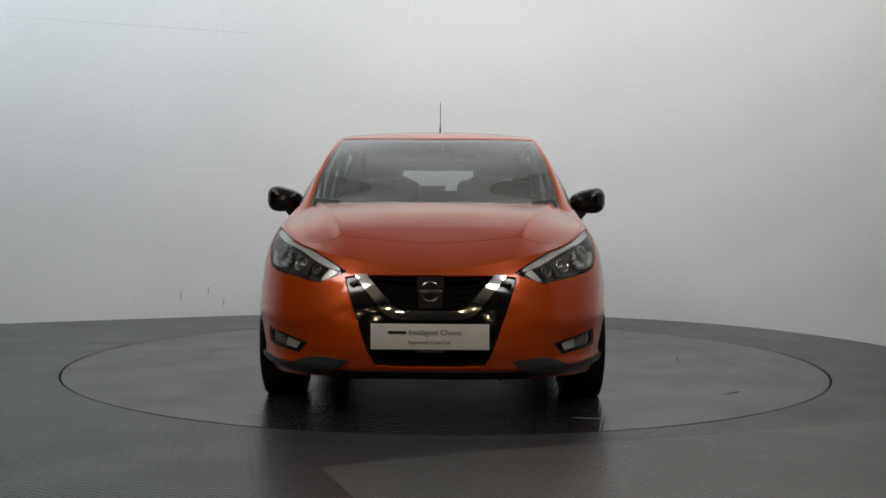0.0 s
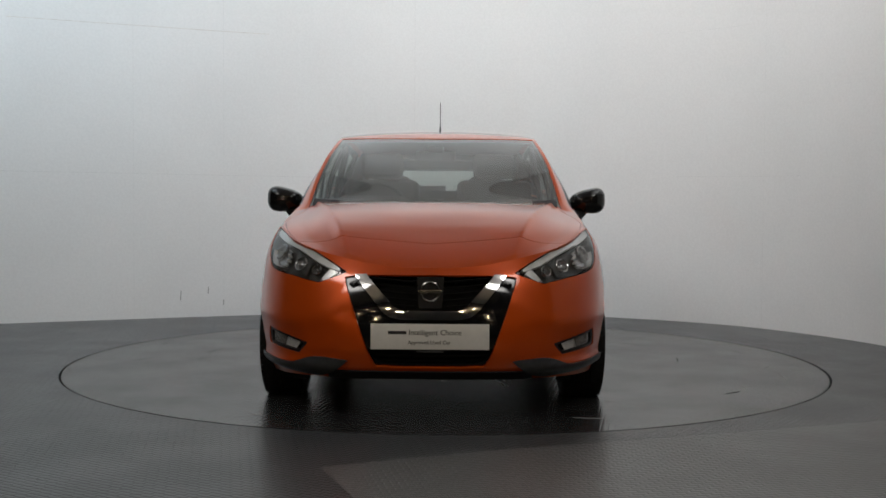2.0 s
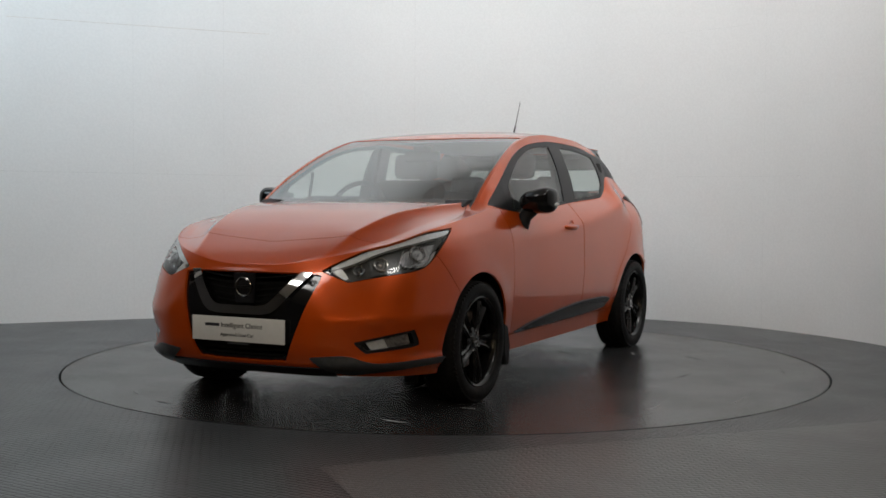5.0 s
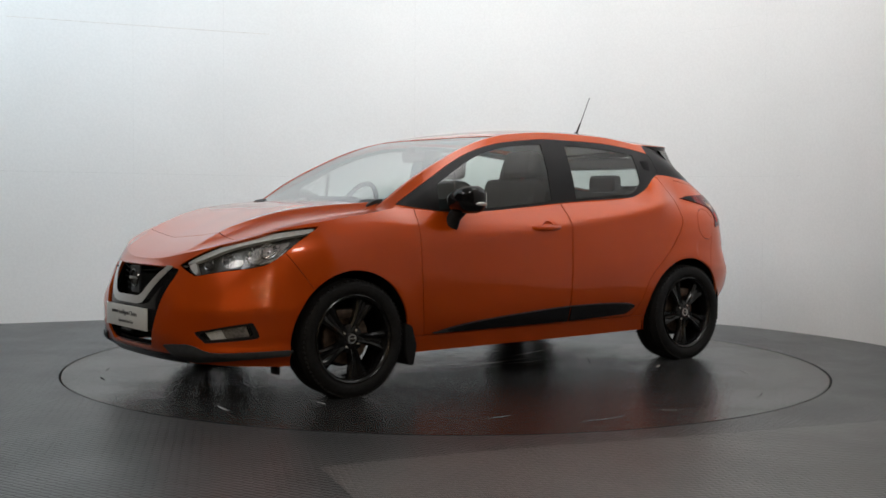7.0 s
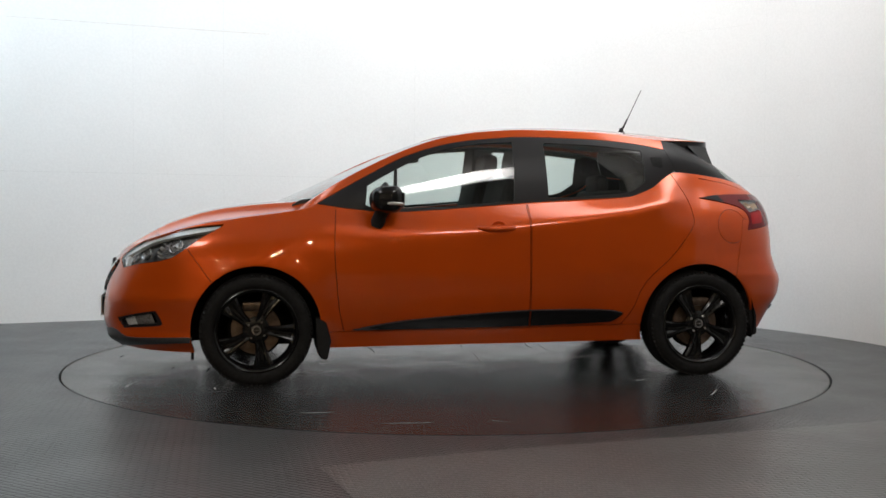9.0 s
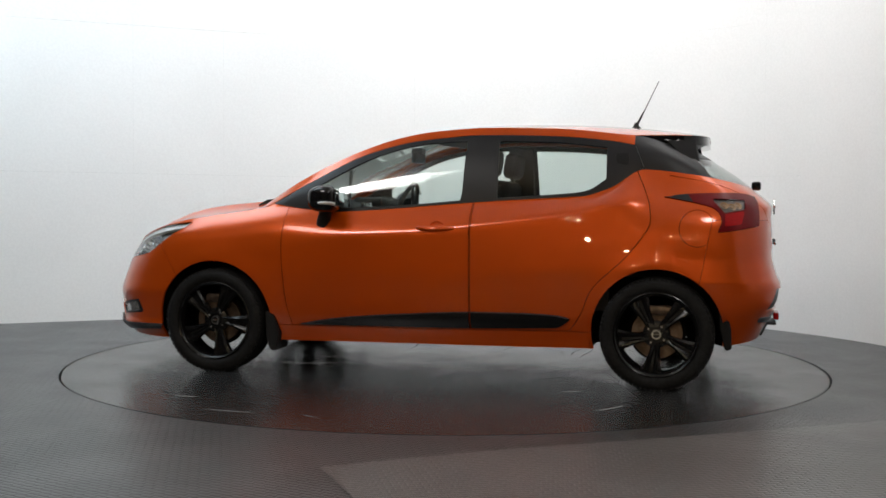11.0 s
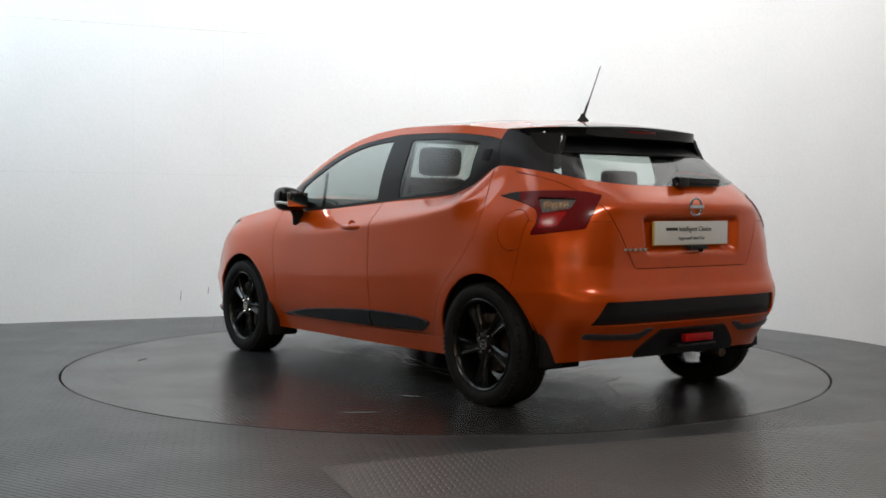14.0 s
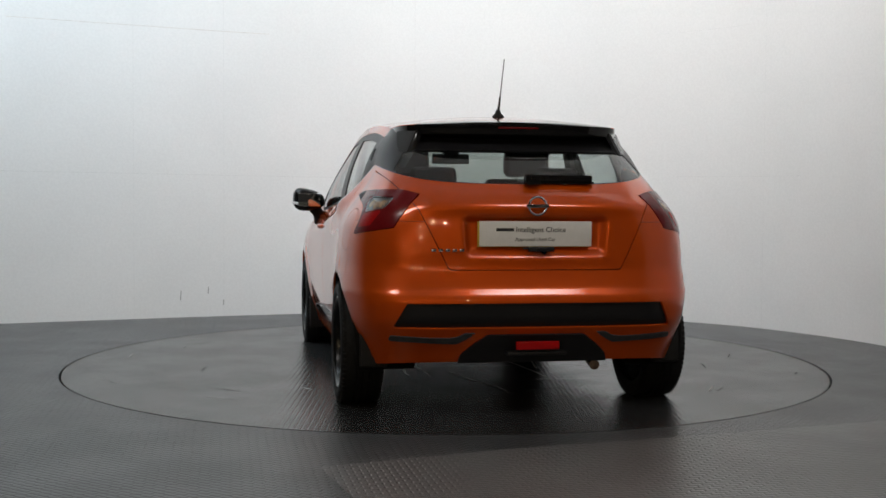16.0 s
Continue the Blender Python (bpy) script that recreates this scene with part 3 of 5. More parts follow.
def cabin_sheet(base):
    """From the shoulder line up to the roof's edge, round the sides and the back."""
    low = base.v[-COLS:]
    low = low[low[:, 0] < 1.10]
    top = roof_rim(-1.40, 3.6, 0.085)
    sl = np.r_[0, np.cumsum(np.linalg.norm(np.diff(low[:, :2], axis=0), axis=1))]
    st = np.r_[0, np.cumsum(np.linalg.norm(np.diff(top[:, :2], axis=0), axis=1))]
    il, it = int(np.argmin(np.abs(low[:, 0] + 1.05))), int(np.argmin(np.abs(top[:, 0] + 1.05)))
    match = np.interp(sl, [0, sl[il], sl[-1]], [0, st[it], st[-1]])
    k = np.linspace(0, 1, 40)[:, None, None]
    e = np.c_[np.interp(match, st, top[:, 0]), np.interp(match, st, top[:, 1]), np.interp(match, st, top[:, 2])]
    ahead = low[:, 0] > -1.0
    e[ahead] = np.c_[low[ahead, 0], EDGE_Y(low[ahead, 0]), EDGE_Z(low[ahead, 0])]
    v = low[None] * (1 - k) + e[None] * k
    tan = np.gradient(e, axis=0)
    out = np.c_[-tan[:, 1], tan[:, 0]]
    out /= np.maximum(np.linalg.norm(out, axis=1, keepdims=True), 1e-9)
    out *= np.where((out * e[:, :2]).sum(1, keepdims=True) < 0, -1, 1)
    rise = np.clip((e[:, 2] - low[:, 2]) / 0.2, 0, 1)
    v[:, :, :2] += (0.022 * np.sin(math.pi * k[:, :, 0]) * rise)[:, :, None] * out[None]
    v = v.reshape(-1, 3)
    sh = Sheet(v, grid_tris(40, len(low)))
    return sh if sh.n[:, 1].mean() > 0 else Sheet(v, grid_tris(40, len(low))[:, ::-1])


# outlines of panels, in the side view (x, z) unless said otherwise
DLO = smooth_loop([(0.935, 0.975), (0.935, 0.975), (0.681, 1.118), (0.428, 1.245), (0.17, 1.322), (-0.092, 1.355), (-0.292, 1.366), (-0.699, 1.357),
                   (-0.977, 1.332), (-1.125, 1.305), (-1.125, 1.305), (-1.175, 1.180), (-1.175, 1.180), (-1.085, 1.122), (-0.99, 1.062), (-0.91, 1.032),
                   (-0.78, 1.020), (-0.296, 0.991), (0.297, 0.943), (0.522, 0.930), (0.744, 0.948)])
F_GLASS = smooth_loop([(0.672, 0.950), (0.672, 0.950), (0.655, 1.080), (0.655, 1.080), (0.491, 1.172), (0.299, 1.258), (0.072, 1.313), (-0.190, 1.334),
                       (-0.190, 1.334), (-0.182, 0.998), (-0.182, 0.998), (0.297, 0.960)])
R_GLASS = smooth_loop([(-0.376, 1.332), (-0.376, 1.332), (-0.7, 1.322), (-0.972, 1.294), (-0.972, 1.294), (-0.978, 1.120), (-0.978, 1.120), (-0.90, 1.066),
                       (-0.83, 1.046), (-0.70, 1.034), (-0.383, 1.012), (-0.383, 1.012)])
F_DOOR = smooth_loop([(0.829, 0.99), (0.829, 0.99), (0.846, 0.736), (0.822, 0.429), (0.791, 0.281), (0.791, 0.281), (-0.250, 0.288), (-0.250, 0.288),
                      (-0.246, 1.02), (-0.246, 1.02)])
R_DOOR = smooth_loop([(-0.254, 1.02), (-0.254, 1.02), (-0.256, 0.288), (-0.256, 0.288), (-0.80, 0.298), (-0.80, 0.298), (-0.862, 0.392), (-0.928, 0.537),
                      (-1.095, 0.698), (-1.210, 0.850), (-1.222, 0.93), (-1.20, 1.03), (-1.125, 1.20), (-1.125, 1.20), (-0.9, 1.25), (-0.9, 1.25)])
SILL = [(0.95, 0.279), (-0.99, 0.296), (-0.99, 0.1), (0.95, 0.1)]
# head and tail lamps wrap round the corners: distance round the corner against height
HEAD = smooth_loop([(2.455, 0.668), (2.455, 0.668), (2.30, 0.722), (2.05, 0.788), (1.75, 0.838), (1.516, 0.859), (1.516, 0.859), (1.62, 0.79), (1.75, 0.705),
                    (1.86, 0.672), (2.1, 0.648), (2.1, 0.648), (2.31, 0.622), (2.31, 0.622)])
REARLAMP = smooth_loop([(1.40, 1.022), (1.40, 1.022), (1.56, 1.038), (1.75, 1.042), (1.95, 1.040), (2.085, 1.022), (2.085, 1.022), (1.985, 0.872), (1.985, 0.872),
                        (1.62, 0.838), (1.62, 0.838), (1.665, 0.90), (1.655, 0.955), (1.58, 0.985)])
GRILLE = smooth_loop([(0.0, 0.660), (0.30, 0.657), (0.388, 0.648), (0.388, 0.648), (0.372, 0.585), (0.262, 0.285), (0.20, 0.252), (0.0, 0.248), (-0.4, 0.25), (-0.4, 0.25),
                      (-0.4, 0.66), (-0.4, 0.66)], 6)
FOG = smooth_loop([(0.760, 0.402), (0.760, 0.402), (0.555, 0.350), (0.555, 0.350), (0.600, 0.298), (0.600, 0.298), (0.745, 0.318), (0.765, 0.34)], 5)
HATCH = [(0.69, 1.30), (0.665, 1.126), (0.535, 0.955), (0.405, 0.690), (0.39, 0.682), (-0.5, 0.682), (-0.5, 1.30)]
TAILPANEL = [(0.595, 0.535), (0.655, 0.420), (-0.7, 0.418), (-0.7, 0.537)]
BACK_GLASS = smooth_loop([(0.545, 1.235), (0.545, 1.235), (0.575, 1.19), (0.605, 1.135), (0.56, 1.108), (0.45, 1.088), (0.2, 1.074), (0.0, 1.072), (-0.5, 1.072), (-0.5, 1.072),
                          (-0.5, 1.235), (-0.5, 1.235)], 6)


def front_c(v):
    return v[:, 0] + 0.85 - np.abs(v[:, 1])


def rear_c(v):
    return -v[:, 0] + 0.85 - np.abs(v[:, 1])


def side_f(outline, grow=0.0):
    return lambda v: inside_of(outline, v[:, 0], v[:, 2]) - grow


def face_f(outline, grow=0.0):
    return lambda v: inside_of(outline, np.abs(v[:, 1]), v[:, 2]) - grow


def wrap_f(outline, c, grow=0.0):
    return lambda v: inside_of(outline, c(v), v[:, 2]) - grow


def outside(field):
    return lambda v: -field(v)


def arches(v):
    return np.maximum(ARCH - np.hypot(v[:, 0] - AXLE, v[:, 2] - HUB), ARCH - np.hypot(v[:, 0] + AXLE, v[:, 2] - HUB))


GAP = 0.0019


def car_body(car):
    base = side_sheet()
    deck = bonnet_sheet(base)
    roof = roof_sheet()
    cabin = cabin_sheet(base)
    shell = base.cut(arches)

    def both(name, sheet, material, label=""):
        """A part on the car's left and its mirror image on the right."""
        a = sheet_part(name, sheet.lipped(), material, car, label)
        b = sheet_part(name, sheet.mirrored().lipped(), material, car, label)
        return a, b

    head, rear = wrap_f(HEAD, front_c), wrap_f(REARLAMP, rear_c)
    # lamps cut out first
    side = shell.cut(lambda v: np.where(v[:, 0] > 0.9, 0.004 - head(v), -1.0))
    side = side.cut(lambda v: np.where(v[:, 0] < -0.9, 0.003 - rear(v), -1.0))
    out = {}
    out["front_door"] = side.cut(side_f(F_DOOR, -GAP)).cut(lambda v: 0.5 - v[:, 1])
    out["rear_door"] = side.cut(side_f(R_DOOR, -GAP)).cut(lambda v: 0.5 - v[:, 1])
    rest = side.cut(lambda v: np.where(v[:, 1] > 0.5, -side_f(F_DOOR, GAP)(v), -1.0))
    rest = rest.cut(lambda v: np.where(v[:, 1] > 0.5, -side_f(R_DOOR, GAP)(v), -1.0))
    # front bumper: forward of the short joint between headlamp and arch
    joint_f = lambda v: (1.60 - v[:, 0]) + (v[:, 2] - 0.70) * 0.71
    bumper = rest.cut(lambda v: joint_f(v) + GAP)
    mid = rest.cut(lambda v: -joint_f(v) + GAP)
    bumper = bumper.cut(lambda v: np.where(v[:, 0] > 1.7, -face_f(GRILLE, 0.0)(v), -1.0))
    bumper = bumper.cut(lambda v: np.where(v[:, 0] > 1.5, -face_f(FOG, 0.0)(v), -1.0))
    # rear: hatch, bumper, quarter
    joint_r = lambda v: (v[:, 0] + 1.53) + (v[:, 2] - 0.84) * 0.18
    tail = lambda v: np.maximum(joint_r(v), v[:, 2] - 0.90)
    hatch_f = lambda v: np.where(v[:, 0] < -1.3, face_f(HATCH)(v), 1.0)
    out["hatch"] = mid.cut(lambda v: hatch_f(v) + GAP)
    mid = mid.cut(lambda v: -hatch_f(v) + GAP)
    rbumper = mid.cut(lambda v: tail(v) + GAP * 0.6)
    mid = mid.cut(lambda v: -tail(v) + GAP * 0.6)
    panel_f = lambda v: np.where(v[:, 0] < -1.5, face_f(TAILPANEL)(v), 1.0)
    black = rbumper.cut(panel_f)
    rbumper = rbumper.cut(lambda v: -panel_f(v))
    sill = mid.cut(side_f(SILL, -GAP)).cut(lambda v: 0.5 - v[:, 1])
    mid = mid.cut(lambda v: np.where(v[:, 1] > 0.5, -side_f(SILL, GAP * 0.4)(v), -1.0))
    wing = mid.cut(lambda v: 0.2 - v[:, 0])
    quarter = mid.cut(lambda v: v[:, 0] + 0.2)
    cap = lambda v: np.where(v[:, 1] > 0.5, np.hypot(v[:, 0] + 1.465, (v[:, 2] - 0.858) * 0.95) - 0.092, 1.0)
    flap = quarter.cut(lambda v: cap(v) + 0.0015)
    quarter = quarter.cut(lambda v: -cap(v) + 0.0015)
    # top: bonnet, nose and wings
    seam_x = lambda v: 1.845 - 0.12 * np.abs(v[:, 1]) - v[:, 0]
    rim = base.v[-COLS:]
    order = np.argsort(rim[:, 0])
    edge_y = lambda v: np.interp(v[:, 0], rim[order, 0], rim[order, 1])
    inner = hermite([0.8, 1.0, 1.15, 1.3, 1.45, 1.75, 2.02], [0.80, 0.86, 0.92, 0.965, 0.985, 0.985, 0.985])
    lid = lambda v: np.maximum(v[:, 1] - edge_y(v) * inner(v[:, 0]), -seam_x(v))
    cowl_x = lambda v: 1.075 - 0.20 * (v[:, 1] / 0.65) ** 2 - v[:, 0]
    bonnet = deck.cut(lambda v: lid(v) + GAP * 0.7).cut(cowl_x)
    cowl = deck.cut(lambda v: lid(v) + GAP * 0.7).cut(lambda v: -cowl_x(v))
    sheet_part("cowl_panel", cowl.moved(-0.008).whole(), MATT_BLACK, car, "black plastic cowl panel")
    nose = deck.cut(lambda v: seam_x(v) + GAP * 0.7)
    top_wing = deck.cut(lambda v: -lid(v) + GAP * 0.7).cut(lambda v: -seam_x(v))
    both("front_wing", wing.plus(top_wing), PAINT)
    both("front_door", out["front_door"], PAINT)
    both("rear_door", out["rear_door"], PAINT)
    both("rear_quarter", quarter, PAINT)
    sheet_part("fuel_flap", flap.lipped(), PAINT, car)
    sheet_part("rear_quarter", flap.mirrored(), PAINT, car)
    both("sill", sill, PAINT)
    sheet_part("bonnet", bonnet.whole().lipped(), PAINT, car)
    sheet_part("front_bumper", bumper.plus(nose).whole().lipped(), PAINT, car)
    sheet_part("rear_bumper", rbumper.whole().lipped(), PAINT, car)
    sheet_part("tail_panel", black.moved(-0.012).whole().lipped(), SATIN_BLACK, car, "black plastic rear bumper insert")
    tailgate = sheet_part("tailgate", out["hatch"].whole().lipped(), PAINT, car)

    # cabin: black window frames, glass, orange pillars
    c_dlo = side_f(DLO)
    pillar = cabin.cut(lambda v: -c_dlo(v) + 0.001).cut(lambda v: -1.12 - v[:, 0] + 0.0)
    # orange below or above the frame
    both("roof_rail", pillar, PAINT)
    frame_part = cabin.cut(lambda v: c_dlo(v) + 0.001)
    frame_part = frame_part.cut(outside(side_f(F_GLASS))).cut(outside(side_f(R_GLASS)))
    both("window_surround", frame_part, SATIN_BLACK, "satin black side window surround")
    for nm, o in (("front_side_window", F_GLASS), ("rear_side_window", R_GLASS)):
        for sh in (cabin, cabin.mirrored()):
            sheet_part(nm, sh.cut(side_f(o, 0.003)).moved(-0.004), PANE, car, "greenish clear side window")
    back = cabin.cut(lambda v: v[:, 0] + 1.12).cut(lambda v: -c_dlo(v) + 0.001)
    bg = face_f(BACK_GLASS)
    glass_f = lambda v: np.where(v[:, 0] < -1.35, bg(v), 1.0)
    quarter_black = back.cut(lambda v: -glass_f(v))
    sheet_part("rear_pillar", quarter_black.whole().lipped(), SATIN_BLACK, car, "satin black floating rear pillar and tailgate frame")
    sheet_part("rear_window", back.cut(lambda v: glass_f(v) - 0.003).moved(-0.003).whole(), PANE_TINT, car, "tinted rear window glass")
    # roof and windscreen
    front_edge = lambda v: 0.135 + 0.06 * (1 - (np.abs(v[:, 1]) / 0.6) ** 2) - v[:, 0]
    pane_edge = lambda v: np.abs(v[:, 1]) - (EDGE_Y(v[:, 0]) - 0.020)
    screen_f = lambda v: np.maximum(front_edge(v), pane_edge(v))
    lid_top = roof.cut(lambda v: -screen_f(v) + 0.002)
    sheet_part("roof", lid_top.cut(lambda v: -1.42 - v[:, 0]).whole().lipped(0.02), PAINT, car)
    sheet_part("spoiler_top", lid_top.cut(lambda v: v[:, 0] + 1.4235).whole().lipped(0.02), GLOSS_BLACK, car, "gloss black top of the roof spoiler")
    sheet_part("windscreen", roof.cut(lambda v: screen_f(v) - 0.002).moved(-0.003).whole(), PANE_FRONT, car, "clear laminated windscreen")
    band = roof.cut(screen_f).cut(lambda v: -np.maximum(front_edge(v) + 0.016, pane_edge(v) + 0.012))
    sheet_part("windscreen_border", band.moved(-0.006).whole(), MATT_BLACK, car)
    # inner skin that closes the gaps
    skin = shell.cut(lambda v: np.where(v[:, 0] > 1.7, -face_f(GRILLE, 0.01)(v), -1.0))
    skin = skin.cut(lambda v: np.where(v[:, 0] > 0.9, 0.03 - head(v), -1.0)).cut(lambda v: np.where(v[:, 0] < -0.9, 0.02 - rear(v), -1.0))
    skin = skin.cut(lambda v: np.where(v[:, 0] > 1.5, -face_f(FOG, 0.01)(v), -1.0))
    inner_skin = skin.moved(-0.016).plus(deck.cut(lambda v: 0.86 - v[:, 0]).moved(-0.016)).whole()
    sheet_part("inner_shell", inner_skin, DARK, car)
    rail = roof.cut(lambda v: -screen_f(v) + 0.01).moved(-0.024)
    sheet_part("headlining", rail.whole(), mat("grey_headlining", (0.22, 0.22, 0.21), rough=0.95, grain=0.1, grain_scale=90), car)
    return base, cabin, roof, deck, head, rear


def wheel_parts(car, cx, sign, name, phase):
    """A wheel at its axle: tyre, five-spoke rim, hub cap, brake disc. sign: +1 on the car's left."""
    w = new(name)
    w.parent = car
    w.location = (cx, sign * 0.752, HUB)
    if sign < 0:
        w.rotation_euler = (0, 0, math.pi)
    R = RADIUS
    tyre = [(0.222, -0.088), (0.236, -0.098), (0.27, -0.102), (R - 0.014, -0.094), (R - 0.002, -0.074), (R, -0.045), (R, -0.034), (R - 0.007, -0.033), (R - 0.007, -0.027),
            (R, -0.026), (R, -0.004), (R - 0.007, -0.003), (R - 0.007, 0.003), (R, 0.004), (R, 0.026), (R - 0.007, 0.027), (R - 0.007, 0.033),
            (R, 0.034), (R, 0.045), (R - 0.002, 0.074), (R - 0.014, 0.094), (0.275, 0.101), (0.250, 0.103), (0.236, 0.098), (0.222, 0.086), (0.216, 0.07)]
    t = part("tyre", lathe_bm(tyre, 96), RUBBER, w, "black low-profile road tyre")
    # tread blocks across the shoulders
    bm = bmesh.new()
    for k in range(72):
        for o in (-0.082, 0.082):
            a = 2 * math.pi * k / 72
            m = Matrix.Rotation(-a, 4, "Y") @ Matrix.Translation((R - 0.0105, o, 0)) @ Matrix.Rotation(radians(18 if o > 0 else -18), 4, "X") @ Matrix.Diagonal((0.0125, 0.024, 0.016, 1))
            bmesh.ops.create_cube(bm, size=1, matrix=m)
    tagged(part("tread", bm, RUBBER, w, smooth=False), kind="stuff")
    barrel = [(0.223, 0.086), (0.226, 0.094), (0.221, 0.097), (0.212, 0.092), (0.204, 0.078), (0.200, 0.02), (0.205, -0.08)]
    part("rim", lathe_bm(barrel, 80), RIM_BLACK, w, "gloss black alloy rim")
    # spokes: five broad blades that flare towards the rim, each grooved between two ridges
    for k in range(5):
        a = 2 * math.pi * k / 5 + phase
        bm = bmesh.new()
        rows = []
        for f in np.linspace(0, 1, 12):
            r = 0.040 + 0.170 * f
            mid = 0.016 * f ** 1.4
            half = 0.026 + 0.004 * f + 0.046 * max(0.0, f - 0.25) ** 1.5
            y = 0.060 + 0.024 * f - 0.016 * f * f
            dip = 0.011 * min(1.0, 3 * f)
            lo, hi = mid - half, mid + half * (1 + 0.25 * f)
            at = lambda q: lo + (hi - lo) * q
            c = [(r, y - 0.032, lo), (r, y - 0.006, at(0.02)), (r, y + 0.003, at(0.16)), (r, y + 0.001, at(0.30)), (r, y - dip, at(0.42)),
                 (r, y - dip, at(0.60)), (r, y, at(0.74)), (r, y + 0.002, at(0.86)), (r, y - 0.007, at(0.98)), (r, y - 0.032, hi)]
            rows.append([bm.verts.new(q) for q in c])
        for p, q in zip(rows, rows[1:]):
            for j in range(10):
                bm.faces.new((p[j], p[(j + 1) % 10], q[(j + 1) % 10], q[j]))
        bm.faces.new(rows[0])
        bm.faces.new(rows[-1][::-1])
        bmesh.ops.recalc_face_normals(bm, faces=bm.faces)
        bm.transform(Matrix.Rotation(-a, 4, "Y"))
        part("spoke", bm, RIM_BLACK, w)
    part("hub", lathe_bm([(0.074, 0.03), (0.072, 0.056), (0.060, 0.062), (0.034, 0.063), (0.033, 0.058), (0.0001, 0.058)], 40), RIM_BLACK, w)
    cap = part("centre_cap", lathe_bm([(0.028, 0.058), (0.028, 0.066), (0.024, 0.068), (0.0001, 0.069)], 32), SATIN_BLACK, w)
    part("badge_ring", lathe_bm([(0.0245, 0.068), (0.0245, 0.0725), (0.018, 0.0725), (0.018, 0.068)], 32), CHROME, cap, "small chrome ring badge")
    part("badge_bar", box_bm(0, 0.0705, 0, 0.046, 0.003, 0.008, 0.001), SATIN_CHROME, cap)
    for k in range(4):
        a = 2 * math.pi * k / 4 + 0.6
        part("wheel_nut", lathe_bm([(0.009, 0.055), (0.009, 0.066), (0.006, 0.069), (0.0001, 0.069)], 6), SATIN_CHROME, w).location = (0.05 * math.cos(a), 0, 0.05 * math.sin(a))
    part("brake_disc", lathe_bm([(0.06, 0.006), (0.06, 0.012), (0.132, 0.012), (0.134, 0.010), (0.134, -0.010), (0.06, -0.012)], 56), DISC_STEEL, w, "rust-tinged steel brake disc")
    part("caliper", box_bm(0.0, 0.015, 0.125, 0.15, 0.05, 0.05, 0.015), DISC_STEEL, w)
    part("backing_plate", lathe_bm([(0.0001, -0.03), (0.15, -0.03), (0.15, -0.034)], 32), DARK, w)
    return w


def arch_liner(car, cx, sign):
    bm = bmesh.new()
    rows = []
    for k in range(25):
        a = math.pi * (-0.08 + 1.16 * k / 24)
        c, s = math.cos(a) * 0.362, math.sin(a) * 0.362
        rows.append([bm.verts.new((cx + c, sign * y, HUB + s)) for y in (0.792 + 0.038 * math.sin(a), 0.77, 0.62, 0.52)])
    for p, q in zip(rows, rows[1:]):
        for j in range(3):
            bm.faces.new((p[j], p[j + 1], q[j + 1], q[j]))
    for p, q in zip(rows, rows[1:]):
        bm.faces.new((p[3], bm.verts.new((cx, sign * 0.52, HUB)), q[3]))
    part("wheel_arch_liner", bm, DARK, car)


def mud_flap(car, cx, sign, front):
    x = cx - 0.335 if front else cx - 0.325
    prof = [(x + 0.02, 0.36), (x - 0.035, 0.34), (x - 0.065, 0.235), (x - 0.045, 0.132), (x - 0.01, 0.135), (x + 0.012, 0.20)]
    if not front:
        prof = [(-1.575, 0.48), (-1.605, 0.46), (-1.645, 0.34), (-1.65, 0.225), (-1.615, 0.215), (-1.59, 0.33)]
    bm = prism_bm(prof, sign * (0.19 if front else 0.13), "y", sign * (0.645 if front else 0.648), 0.006)
    part("mud_flap", bm, MATT_BLACK, car, "black rubber mud flap")


def car():
    c = new("hatchback_car")
    tagged(c, "orange metallic five-door hatchback with black trim, parked on turntable", "car")
    base, cabin, roof, deck, head, rear = car_body(c)
    for cx, front in ((AXLE, True), (-AXLE, False)):
        for sign in (1, -1):
            wheel_parts(c, cx, sign, "wheel", 0.66 if front else 0.99)
            arch_liner(c, cx, sign)
            mud_flap(c, cx, sign, front)
    details(c, base, cabin, roof, deck, head, rear)
    return c


def text_part(name, body, size, m, material, parent):
    """Raised lettering in the built-in font."""
    cu = bpy.data.curves.new(name, "FONT")
    cu.body, cu.size, cu.align_x, cu.align_y, cu.extrude, cu.resolution_u = body, size, "LEFT", "CENTER", 0.0006, 3
    cu.offset = size * 0.007
    tmp = bpy.data.objects.new(name, cu)
    me = bpy.data.meshes.new_from_object(tmp)
    bpy.data.objects.remove(tmp)
    me.materials.append(material)
    ob = new(name, me)
    ob.parent = parent
    ob.matrix_local = m
    return ob


def facing(x, y, z, ahead):
    """A pose whose x runs to a reader's right and whose z comes towards him, in front of or behind the car."""
    a = 1 if ahead else -1
    return Matrix(((0, 0, a, x), (a, 0, 0, y), (0, 1, 0, z), (0, 0, 0, 1)))


